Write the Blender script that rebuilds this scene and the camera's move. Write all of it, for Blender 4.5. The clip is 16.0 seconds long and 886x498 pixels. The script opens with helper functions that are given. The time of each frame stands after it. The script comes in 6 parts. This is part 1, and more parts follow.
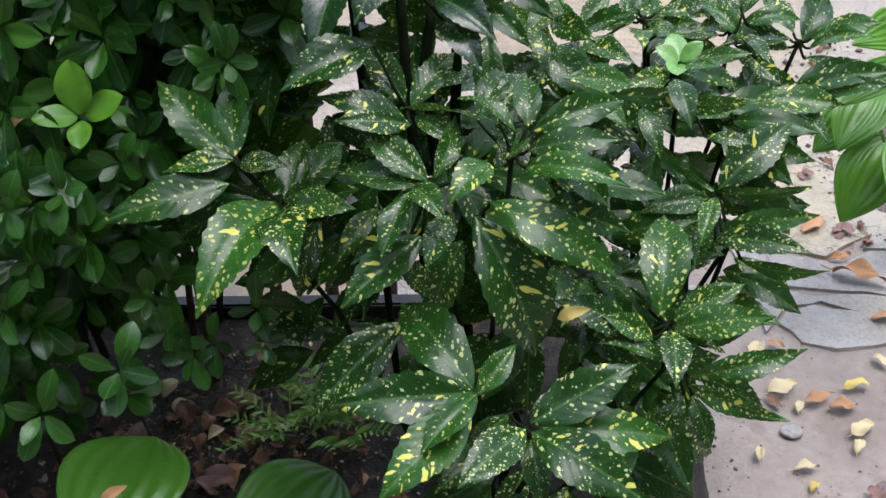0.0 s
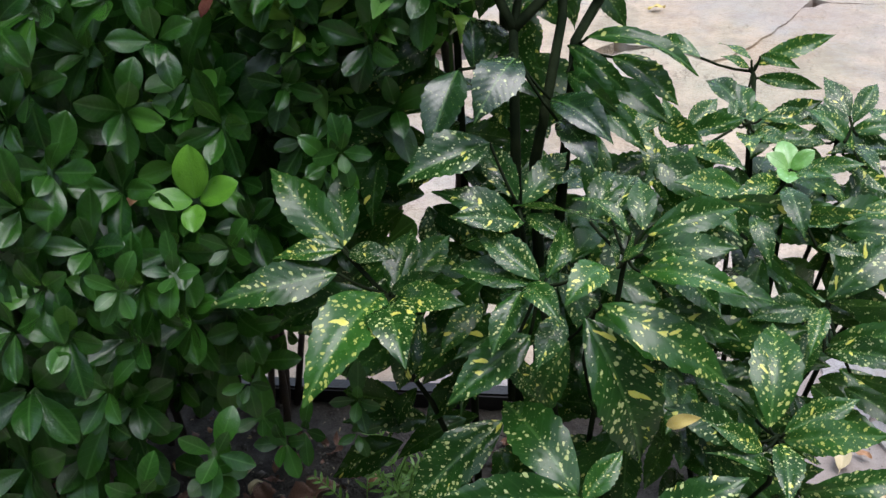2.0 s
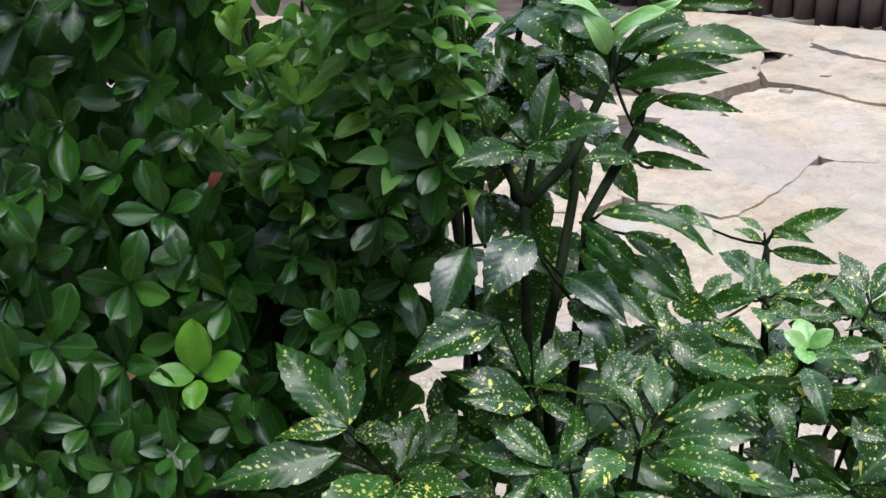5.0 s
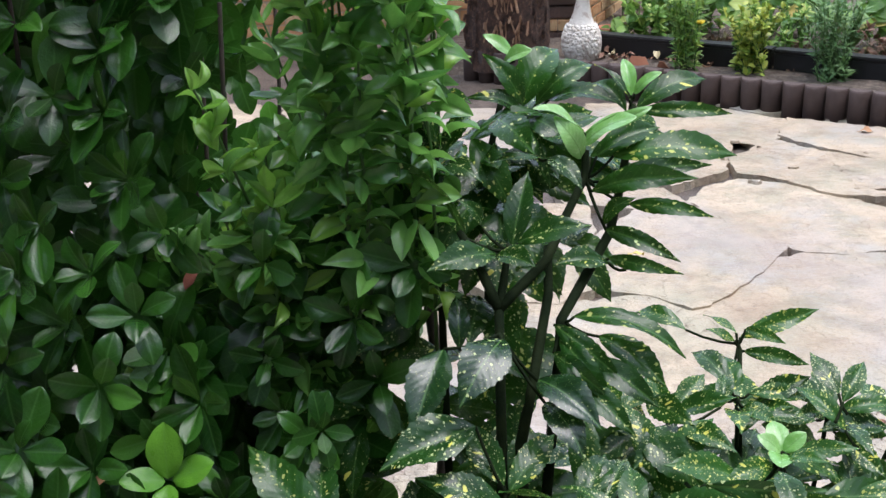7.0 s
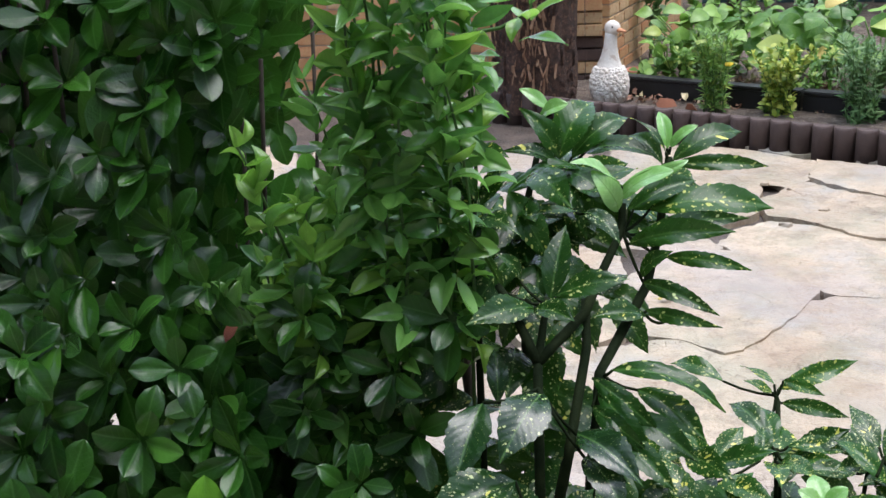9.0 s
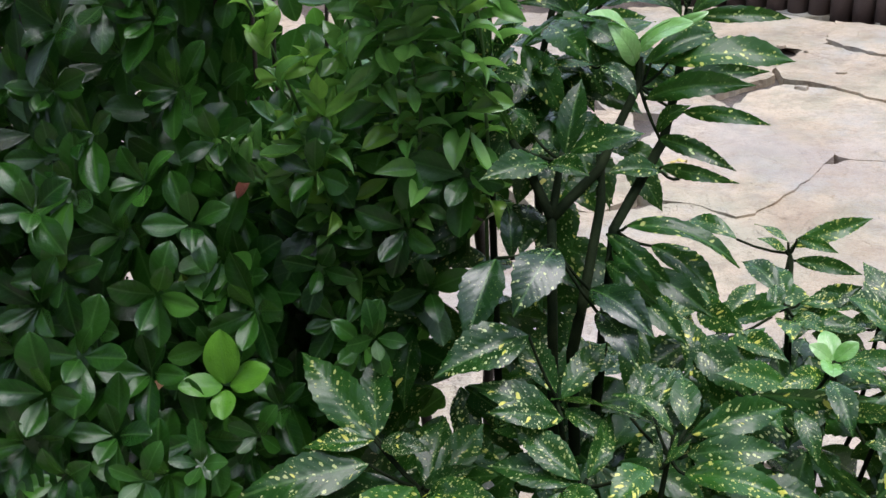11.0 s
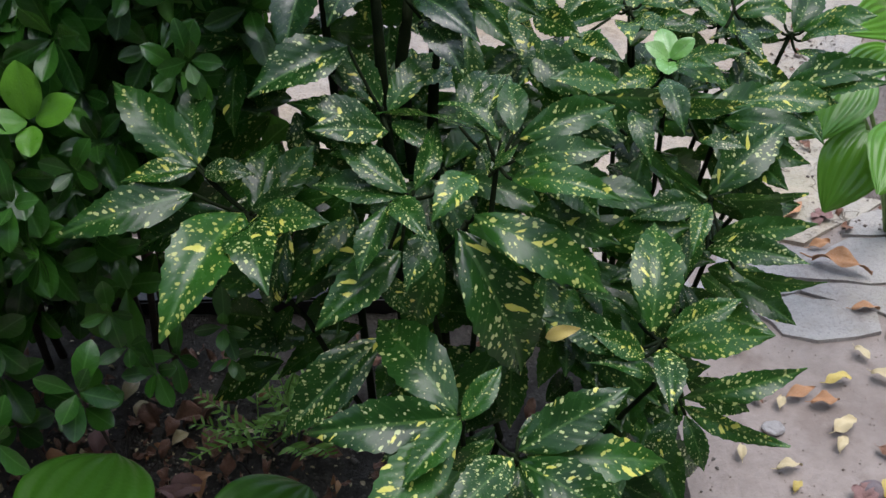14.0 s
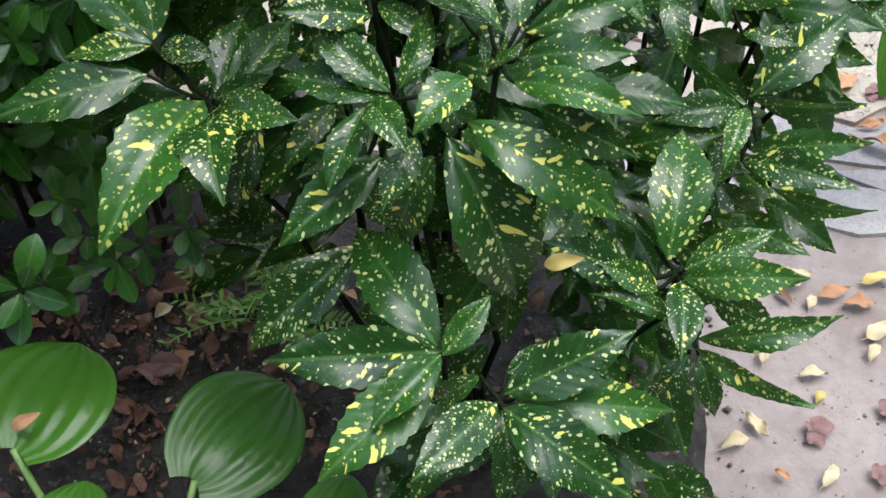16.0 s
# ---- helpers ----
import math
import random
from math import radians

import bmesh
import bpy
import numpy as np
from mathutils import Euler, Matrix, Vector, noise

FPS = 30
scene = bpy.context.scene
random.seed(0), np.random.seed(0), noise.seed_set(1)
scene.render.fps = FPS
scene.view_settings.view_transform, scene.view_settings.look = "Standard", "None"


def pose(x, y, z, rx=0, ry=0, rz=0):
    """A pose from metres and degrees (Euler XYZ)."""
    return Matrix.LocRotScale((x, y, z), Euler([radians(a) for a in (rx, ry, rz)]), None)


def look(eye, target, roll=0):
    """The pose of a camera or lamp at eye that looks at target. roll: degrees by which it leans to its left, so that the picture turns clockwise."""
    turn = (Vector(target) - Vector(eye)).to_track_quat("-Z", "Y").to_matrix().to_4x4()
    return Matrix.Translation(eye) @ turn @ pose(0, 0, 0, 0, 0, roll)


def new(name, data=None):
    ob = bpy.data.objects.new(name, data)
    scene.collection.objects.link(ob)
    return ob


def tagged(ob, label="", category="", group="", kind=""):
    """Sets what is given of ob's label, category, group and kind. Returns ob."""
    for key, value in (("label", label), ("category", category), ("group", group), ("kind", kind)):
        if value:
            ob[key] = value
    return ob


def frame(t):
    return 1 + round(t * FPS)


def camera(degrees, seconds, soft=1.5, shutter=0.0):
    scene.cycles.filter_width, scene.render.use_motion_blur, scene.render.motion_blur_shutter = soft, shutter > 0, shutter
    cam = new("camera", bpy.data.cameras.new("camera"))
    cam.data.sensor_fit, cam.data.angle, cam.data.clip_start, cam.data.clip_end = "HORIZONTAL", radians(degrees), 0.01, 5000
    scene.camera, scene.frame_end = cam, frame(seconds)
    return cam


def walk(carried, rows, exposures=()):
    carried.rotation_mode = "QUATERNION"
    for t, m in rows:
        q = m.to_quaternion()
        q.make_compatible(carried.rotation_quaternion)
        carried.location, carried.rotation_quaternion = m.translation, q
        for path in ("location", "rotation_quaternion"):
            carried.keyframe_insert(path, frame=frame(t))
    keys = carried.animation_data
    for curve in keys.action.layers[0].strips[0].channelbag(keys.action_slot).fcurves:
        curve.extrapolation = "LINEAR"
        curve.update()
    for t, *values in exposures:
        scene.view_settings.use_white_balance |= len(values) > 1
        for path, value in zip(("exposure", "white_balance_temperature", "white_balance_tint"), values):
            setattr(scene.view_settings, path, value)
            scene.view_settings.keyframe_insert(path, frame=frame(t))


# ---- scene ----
cam = camera(44.0, 16.0, soft=1.5)
PATH = [
    (0, (0.193, -0.038, 1.331), (-0.008, 1.532, 0.107), -5.3),
    (0.5, (0.184, -0.039, 1.326), (-0.039, 1.542, 0.122), -5.3),
    (1, (0.17, -0.039, 1.329), (-0.081, 1.568, 0.165), -5.1),
    (1.5, (0.146, -0.038, 1.335), (-0.13, 1.593, 0.212), -4.5),
    (2, (0.128, -0.031, 1.348), (-0.156, 1.615, 0.247), -4.2),
    (2.5, (0.127, -0.013, 1.367), (-0.177, 1.63, 0.268), -4.2),
    (3, (0.113, -0.005, 1.373), (-0.198, 1.659, 0.308), -4.3),
    (3.5, (0.108, 0.0, 1.355), (-0.197, 1.709, 0.361), -4.0),
    (4, (0.109, 0.012, 1.371), (-0.189, 1.747, 0.422), -3.5),
    (4.2, (0.118, 0.009, 1.367), (-0.195, 1.751, 0.436), -3.7),
    (6.3, (0.121, 0.018, 1.377), (-0.142, 1.829, 0.569), -3.0),
    (6.5, (0.121, 0.016, 1.38), (-0.141, 1.833, 0.587), -2.8),
    (7, (0.119, 0.016, 1.389), (-0.134, 1.856, 0.646), -2.6),
    (7.5, (0.112, 0.015, 1.398), (-0.139, 1.876, 0.712), -2.6),
    (8, (0.113, 0.014, 1.405), (-0.145, 1.885, 0.746), -2.9),
    (8.2, (0.115, 0.015, 1.408), (-0.148, 1.888, 0.76), -3.0),
    (10.3, (0.09, 0.005, 1.403), (-0.258, 1.809, 0.613), -3.1),
    (10.5, (0.093, 0.006, 1.395), (-0.244, 1.802, 0.583), -3.2),
    (11, (0.101, 0.016, 1.391), (-0.214, 1.778, 0.497), -3.5),
    (11.5, (0.107, 0.019, 1.385), (-0.202, 1.74, 0.414), -4.5),
    (12, (0.116, 0.026, 1.376), (-0.164, 1.717, 0.344), -4.3),
    (12.5, (0.138, 0.031, 1.364), (-0.12, 1.676, 0.257), -5.1),
    (13, (0.162, 0.037, 1.353), (-0.054, 1.645, 0.183), -5.1),
    (13.5, (0.169, 0.031, 1.34), (0.006, 1.596, 0.105), -4.3),
    (14, (0.168, 0.047, 1.332), (0.038, 1.575, 0.047), -4.1),
    (14.5, (0.162, 0.09, 1.318), (0.064, 1.565, -0.029), -4.4),
    (15, (0.143, 0.131, 1.317), (0.056, 1.584, -0.054), -3.7),
    (15.5, (0.153, 0.167, 1.309), (0.077, 1.567, -0.116), -1.4),
    (16, (0.199, 0.209, 1.292), (0.008, 1.5, -0.223), -3.9),
]
walk(cam, [(t, look(eye, target, roll)) for t, eye, target, roll in PATH],
     [(0, -0.3), (1, -0.4), (2, -0.22), (3, -0.15), (4, -0.1), (6.5, -0.1), (8, -0.08), (10.5, -0.2), (11.5, -0.3), (12.5, -0.4), (13.5, -0.55), (14, -0.6), (14.5, -0.35), (15.5, -0.12), (16, 0.0)])

# ---- sky and light: a bright hazy day, the sun high and veiled ----
world = bpy.data.worlds.new("sky")
scene.world = world
world.use_nodes = True
nt = world.node_tree
sky = nt.nodes.new("ShaderNodeTexSky")
sky.sky_type, sky.sun_disc = "NISHITA", False
sky.sun_elevation, sky.sun_rotation = radians(75), radians(73)
sky.air_density, sky.dust_density = 1.0, 4.0
cloud = nt.nodes.new("ShaderNodeMixRGB")
cloud.inputs[0].default_value, cloud.inputs[2].default_value = 0.65, (7.2, 8.6, 11.0, 1)
nt.links.new(sky.outputs[0], cloud.inputs[1])
nt.links.new(cloud.outputs[0], nt.nodes["Background"].inputs[0])
nt.nodes["Background"].inputs[1].default_value = 0.265
sun = new("sun", bpy.data.lights.new("sun", "SUN"))
sun.data.energy, sun.data.angle, sun.data.color = 3.5, radians(38), (1.0, 0.96, 1.02)
sun.matrix_world = look((2.6, 0.8, 10.0), (0, 0, 0))


# ---- materials ----
class Mat:
    """A small wrapper round a node tree."""

    def __init__(self, name):
        self.m = bpy.data.materials.new(name)
        self.m.use_nodes = True
        self.t = self.m.node_tree
        self.b = self.t.nodes["Principled BSDF"]

    def node(self, kind, **sets):
        n = self.t.nodes.new("ShaderNode" + kind)
        for k, v in sets.items():
            if k == "operation":
                n.operation = v
            elif k == "dims":
                n.noise_dimensions = v
            elif k == "vdims":
                n.voronoi_dimensions = v
            elif k == "blend":
                n.blend_type = v
        return n

    def link(self, a, b):
        self.t.links.new(a, b)

    def val(self, sock, v):
        if hasattr(v, "links"):
            self.link(v, sock)
        else:
            sock.default_value = v

    def math(self, op, a, b=0.0, c=0.0, clamp=False):
        n = self.node("Math", operation=op)
        n.use_clamp = clamp
        for i, v in enumerate((a, b, c)):
            self.val(n.inputs[i], v)
        return n.outputs[0]

    def mix(self, f, a, b, blend="MIX"):
        n = self.node("MixRGB", blend=blend)
        self.val(n.inputs[0], f)
        for i, v in ((1, a), (2, b)):
            self.val(n.inputs[i], (*v, 1) if isinstance(v, tuple) else v)
        return n.outputs[0]

    def coords(self, kind="Object"):
        return self.node("TexCoord").outputs[kind]

    def noise(self, scale, detail=4.0, rough=0.55, vec=None, out="Fac"):
        n = self.node("TexNoise")
        n.inputs["Scale"].default_value, n.inputs["Detail"].default_value = scale, detail
        n.inputs["Roughness"].default_value = rough
        self.link(vec if vec is not None else self.coords(), n.inputs["Vector"])
        return n.outputs[out]

    def step(self, v, lo, hi):
        n = self.node("MapRange")
        n.clamp = True
        self.val(n.inputs[0], v)
        self.val(n.inputs[1], lo)
        self.val(n.inputs[2], hi)
        return n.outputs[0]

    def bump(self, height, strength=0.3, dist=0.01):
        n = self.node("Bump")
        n.inputs["Strength"].default_value, n.inputs["Distance"].default_value = strength, dist
        self.link(height, n.inputs["Height"])
        self.link(n.outputs[0], self.b.inputs["Normal"])
        return n.outputs[0]

    def put(self, color=None, rough=None, metal=None):
        if color is not None:
            self.val(self.b.inputs["Base Color"], (*color, 1) if isinstance(color, tuple) else color)
        if rough is not None:
            self.val(self.b.inputs["Roughness"], rough)
        if metal is not None:
            self.val(self.b.inputs["Metallic"], metal)
        return self.m


def rough_mat(name, a, b, scale, rough=0.8, bump=0.4, fine=60.0, dist=0.01, spot=None, per_object=0.0):
    """Two-tone weathered surface: large stains, fine grain and relief."""
    k = Mat(name)
    big = k.noise(scale, 5, 0.6)
    small = k.noise(scale * fine / 6, 6, 0.7)
    col = k.mix(k.step(big, 0.35, 0.65), a, b)
    col = k.mix(k.math("MULTIPLY", k.step(small, 0.3, 0.75), 0.45), col, tuple(c * 0.55 for c in a))
    if spot:
        col = k.mix(k.math("MULTIPLY", k.step(k.noise(scale * 2.3, 3), 0.58, 0.66), 0.6), col, spot)
    if per_object:
        r = k.node("ObjectInfo").outputs["Random"]
        col = k.mix(k.math("MULTIPLY", r, per_object), col, tuple(c * 0.4 for c in a))
    k.bump(k.math("ADD", k.math("MULTIPLY", big, 0.5), small), bump, dist)
    return k.put(col, k.math("ADD", rough - 0.1, k.math("MULTIPLY", small, 0.2)))


def stone_mat(name, a, b, stain, per_object, cracked=0.75):
    """Weathered paving stone: broad tone, algae stains, split layers and pits."""
    k = Mat(name)
    geo = k.node("NewGeometry").outputs["Position"]
    broad, mid, fine = k.noise(2.2, 6, 0.65, geo), k.noise(11, 6, 0.7, geo), k.noise(85, 5, 0.75, geo)
    col = k.mix(k.step(broad, 0.36, 0.62), a, b)
    blot = k.math("MULTIPLY", k.step(k.noise(4.3, 8, 0.72, geo), 0.46, 0.62), 0.85)
    col = k.mix(blot, col, stain)
    col = k.mix(k.math("MULTIPLY", k.step(mid, 0.50, 0.66), 0.6), col, tuple(c * 0.62 for c in a))
    col = k.mix(k.math("MULTIPLY", k.step(k.noise(26, 4, 0.7, geo), 0.60, 0.70), 0.35), col, tuple(min(0.85, c * 1.18) for c in b))
    col = k.mix(k.math("MULTIPLY", k.step(fine, 0.50, 0.70), 0.55), col, tuple(c * 0.5 for c in a))
    lum = sum(b) / 3
    col = k.mix(k.math("MULTIPLY", k.step(k.noise(1.6, 4, 0.6, geo, "Color"), 0.50, 0.62), 0.45), col, (lum * 1.06, lum * 1.02, lum * 0.76))
    col = k.mix(k.math("MULTIPLY", k.step(k.noise(2.7, 5, 0.65, geo), 0.54, 0.66), 0.55), col, (lum * 0.86, lum * 0.85, lum * 0.80))
    lilac = k.math("MULTIPLY", k.step(k.noise(1.3, 6, 0.68, geo, "Color"), 0.47, 0.58), 0.42)
    col = k.mix(lilac, col, (lum * 0.90, lum * 0.83, lum * 0.83))
    pits = k.step(k.noise(150, 3, 0.7, geo), 0.56, 0.66)
    col = k.mix(k.math("MULTIPLY", pits, 0.45), col, tuple(c * 0.45 for c in a))
    r = k.node("ObjectInfo").outputs["Random"]
    col = k.mix(k.math("MULTIPLY", r, per_object), col, tuple(c * 0.4 for c in a))
    warp = k.node("VectorMath", operation="ADD")
    k.link(geo, warp.inputs[0])
    k.link(k.noise(5.0, 4, 0.6, geo, "Color"), warp.inputs[1])
    vor = k.node("TexVoronoi", vdims="3D")
    vor.feature = "DISTANCE_TO_EDGE"
    vor.inputs["Scale"].default_value = 2.6
    k.link(warp.outputs[0], vor.inputs["Vector"])
    crack = k.math("MULTIPLY", k.step(k.math("SUBTRACT", 0.012, vor.outputs["Distance"]), 0.0, 0.010), k.step(k.noise(1.9, 2, 0.5, geo), 0.53, 0.60))
    col = k.mix(k.math("MULTIPLY", crack, cracked), col, tuple(c * 0.25 for c in a))
    layers = k.step(k.math("FRACT", k.math("MULTIPLY", broad, 9.0)), 0.0, 0.25)
    k.bump(k.math("SUBTRACT", k.math("ADD", k.math("MULTIPLY", layers, 0.5), k.math("ADD", k.math("MULTIPLY", mid, 0.9), k.math("MULTIPLY", fine, 0.5))), k.math("MULTIPLY", crack, cracked)), 0.7, 0.014)
    return k.put(col, k.math("ADD", 0.28, k.math("MULTIPLY", mid, 0.32)))


def leaf_nodes(k, col, rough, glow, relief, gloss=0.2, shine=0.38):
    """Gloss above, a little light through the blade."""
    k.put(col, rough)
    k.b.inputs["IOR"].default_value = 1.45
    k.b.inputs["Coat Weight"].default_value, k.b.inputs["Coat Roughness"].default_value = gloss, 0.16
    k.b.inputs["Specular IOR Level"].default_value = shine
    k.bump(relief, 0.3, 0.004)
    tr = k.node("BsdfTranslucent")
    k.link(k.mix(0.5, col, (0.17, 0.37, 0.06)), tr.inputs[0])
    mx = k.node("MixShader")
    mx.inputs[0].default_value = glow
    k.link(k.b.outputs[0], mx.inputs[1])
    k.link(tr.outputs[0], mx.inputs[2])
    k.link(mx.outputs[0], k.t.nodes["Material Output"].inputs[0])
    return k.m


def blade_coords(k):
    """Along the blade, off the midrib, and the side of the midrib; plus one random number for each leaf."""
    sep = k.node("SeparateXYZ")
    k.link(k.coords("UV"), sep.inputs[0])
    u, y = sep.outputs[0], k.math("SUBTRACT", sep.outputs[1], 0.5)
    rnd = k.math("FRACT", k.math("ADD", k.node("ObjectInfo").outputs["Random"], k.node("NewGeometry").outputs["Random Per Island"]))
    return u, k.math("ABSOLUTE", y), k.math("SIGN", y), rnd


def spotted_leaf(name, dark, light, amount, glow=0.12, gloss=0.14, shine=0.38, grain=1.0):
    """Glossy leaf dusted with yellow flecks that follow the side veins."""
    k = Mat(name)
    u, y, side, rnd = blade_coords(k)
    p, q = k.math("ADD", u, k.math("MULTIPLY", y, 0.9)), k.math("SUBTRACT", u, k.math("MULTIPLY", y, 1.1))
    shift = k.math("ADD", k.math("MULTIPLY", rnd, 61.0), k.math("MULTIPLY", side, 7.3))

    def flecks(sp, sq, lo, hi, few, seed):
        vec = k.node("CombineXYZ")
        k.link(k.math("ADD", k.math("MULTIPLY", p, sp), k.math("ADD", shift, seed)), vec.inputs[0])
        k.link(k.math("ADD", k.math("MULTIPLY", q, sq), shift), vec.inputs[1])
        warp = k.noise(1.7, 2, 0.5, vec.outputs[0], "Color")
        add = k.node("VectorMath", operation="ADD")
        sc = k.node("VectorMath", operation="SCALE")
        k.link(warp, sc.inputs[0])
        sc.inputs["Scale"].default_value = 0.7
        k.link(vec.outputs[0], add.inputs[0])
        k.link(sc.outputs[0], add.inputs[1])
        vor = k.node("TexVoronoi", vdims="2D")
        vor.inputs["Scale"].default_value = 1.0
        k.link(add.outputs[0], vor.inputs["Vector"])
        cell = k.node("SeparateColor")
        k.link(vor.outputs["Color"], cell.inputs[0])
        keep = k.math("GREATER_THAN", cell.outputs[1], few)
        size = k.math("ADD", lo, k.math("MULTIPLY", k.math("POWER", cell.outputs[0], 2.6), hi - lo))
        edge = k.math("SUBTRACT", size, vor.outputs["Distance"])
        return k.math("MULTIPLY", k.step(edge, 0.0, 0.05), keep)

    r2 = k.math("FRACT", k.math("MULTIPLY", rnd, 7.31))
    r3 = k.math("FRACT", k.math("MULTIPLY", rnd, 13.7))
    dense = k.math("SUBTRACT", 0.90 - amount * 0.3, k.math("MULTIPLY", k.math("MULTIPLY", rnd, rnd), 0.52))
    f1 = flecks(17 * grain, 21 * grain, 0.13, 0.46, dense, 0.0)
    f2 = flecks(5.6 * grain, 13 * grain, 0.12, 0.50, k.math("SUBTRACT", 1.0 - 0.05 * amount, k.math("MULTIPLY", k.math("MULTIPLY", r3, r3), 0.12 + 0.24 * amount)), 17.0)
    f3 = flecks(26, 31, 0.10, 0.36, 0.74, 41.0)
    mott = k.noise(6.0, 4, 0.6, k.coords("UV"))
    col = k.mix(k.step(k.math("ADD", k.math("MULTIPLY", mott, 0.7), k.math("MULTIPLY", r2, 0.5)), 0.25, 0.95), dark, light)
    vein = k.math("SINE", k.math("MULTIPLY", q, 62.0))
    col = k.mix(k.math("MULTIPLY", k.step(vein, 0.75, 1.0), 0.10), col, (0.10, 0.22, 0.05))
    col = k.mix(k.math("MULTIPLY", k.step(k.math("SUBTRACT", 0.014, y), 0.0, 0.008), 0.45), col, (0.10, 0.22, 0.05))
    col = k.mix(k.math("MULTIPLY", f3, 0.45), col, (0.40, 0.50, 0.15))
    pale = k.math("MULTIPLY", f1, k.math("ADD", 0.7, k.math("MULTIPLY", r3, 0.3)))
    yellow = k.mix(k.noise(30.0, 2, 0.5, k.coords("UV")), (0.66, 0.66, 0.06), (0.80, 0.77, 0.22))
    col = k.mix(pale, col, k.mix(r2, (0.54, 0.63, 0.27), (0.62, 0.66, 0.15)))
    col = k.mix(f2, col, yellow)
    relief = k.math("ADD", k.math("MULTIPLY", vein, 0.06), k.math("ADD", k.math("MULTIPLY", mott, 0.6), k.math("MULTIPLY", k.noise(34.0, 3, 0.6, k.coords("UV")), 0.2)))
    return leaf_nodes(k, col, k.math("ADD", 0.17, k.math("MULTIPLY", mott, 0.18)), glow, relief, gloss, shine)


def plain_leaf(name, dark, light, rough=0.26, glow=0.15, ribs=46.0, rib_col=(0.12, 0.28, 0.06), deep=0.12, young=None, long_ribs=0.0, gloss=0.2, young_from=0.965, shine=0.38, rib=0.24):
    """Glossy plain leaf with a pale midrib and faint side veins."""
    k = Mat(name)
    u, y, side, rnd = blade_coords(k)
    mott = k.noise(5.0, 3, 0.6, k.coords("UV"))
    r2 = k.math("FRACT", k.math("MULTIPLY", rnd, 7.31))
    col = k.mix(k.step(k.math("ADD", k.math("MULTIPLY", mott, 0.5), k.math("MULTIPLY", rnd, 0.7)), 0.2, 0.9), dark, light)
    if young:
        col = k.mix(k.step(r2, young_from, young_from + 0.03), col, young)
    col = k.mix(k.math("MULTIPLY", k.step(k.math("SUBTRACT", 0.026, y), 0.0, 0.02), rib), col, rib_col)
    q = k.math("SUBTRACT", u, k.math("MULTIPLY", y, 0.9))
    vein = k.math("SINE", k.math("MULTIPLY", q, ribs))
    if long_ribs:
        vein = k.math("SINE", k.math("MULTIPLY", k.math("ADD", y, k.math("MULTIPLY", u, 0.05)), long_ribs))
    col = k.mix(k.math("MULTIPLY", k.step(vein, 0.7, 1.0), 0.3 if long_ribs else 0.08), col, rib_col)
    relief = k.math("ADD", k.math("MULTIPLY", vein, deep), k.math("MULTIPLY", k.noise(24.0, 3, 0.6, k.coords("UV")), 0.7))
    return leaf_nodes(k, col, k.math("ADD", rough - 0.06, k.math("MULTIPLY", mott, 0.22)), glow, relief, gloss, shine)


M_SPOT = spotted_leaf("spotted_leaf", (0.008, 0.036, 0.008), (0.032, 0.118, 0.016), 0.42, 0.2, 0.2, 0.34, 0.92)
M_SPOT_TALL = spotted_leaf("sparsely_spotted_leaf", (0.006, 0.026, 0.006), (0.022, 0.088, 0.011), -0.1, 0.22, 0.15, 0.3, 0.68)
M_SPOT_DARK = spotted_leaf("dark_glossy_leaf", (0.006, 0.024, 0.008), (0.018, 0.068, 0.016), -0.9, 0.15, 0.3, 0.5)
M_SPOT_YOUNG = spotted_leaf("young_spotted_leaf", (0.18, 0.46, 0.09), (0.36, 0.62, 0.22), -1.6, 0.3, 0.6, 0.6)
M_EUO = plain_leaf("spindle_leaf", (0.007, 0.040, 0.006), (0.034, 0.126, 0.014), rough=0.12, glow=0.22, gloss=0.25, shine=0.5, deep=0.02, rib=0.3, rib_col=(0.13, 0.30, 0.07), young=(0.07, 0.22, 0.025), young_from=0.95)
M_EUO_YOUNG = plain_leaf("young_spindle_leaf", (0.075, 0.24, 0.018), (0.15, 0.38, 0.03), glow=0.2, deep=0.02)
M_BAY = plain_leaf("bay_leaf", (0.05, 0.185, 0.04), (0.23, 0.50, 0.11), rough=0.10, glow=0.5, gloss=0.7, shine=0.8, deep=0.03, rib=0.3, young=(0.30, 0.56, 0.08), young_from=0.88)
# lighter copy of the bay leaf: backlight on the shoot tops put into colour
M_BAY_LIT = plain_leaf("lit_bay_leaf", (0.16, 0.42, 0.05), (0.36, 0.66, 0.12), rough=0.12, glow=0.5, gloss=0.5, shine=0.6, deep=0.03)
M_HOSTA = plain_leaf("plantain_lily_leaf", (0.018, 0.078, 0.008), (0.052, 0.165, 0.016), rough=0.3, glow=0.2, deep=0.45, rib_col=(0.06, 0.18, 0.03), long_ribs=42.0)
M_FERN = plain_leaf("fern_leaf", (0.06, 0.15, 0.05), (0.20, 0.33, 0.12), rough=0.5)
M_WEED = plain_leaf("weed_leaf", (0.14, 0.32, 0.05), (0.28, 0.50, 0.11), rough=0.5)
M_GARDEN = plain_leaf("garden_leaf", (0.05, 0.15, 0.022), (0.27, 0.45, 0.09), rough=0.36, glow=0.3, rib_col=(0.28, 0.42, 0.14), young=(0.42, 0.50, 0.12), young_from=0.88)
M_GOLD = plain_leaf("golden_leaf", (0.12, 0.25, 0.03), (0.55, 0.56, 0.10), rough=0.45, glow=0.2)
M_YELLOW = rough_mat("yellow_dead_leaf", (0.62, 0.46, 0.08), (0.72, 0.60, 0.25), 40, 0.6, 0.2, per_object=0.3)
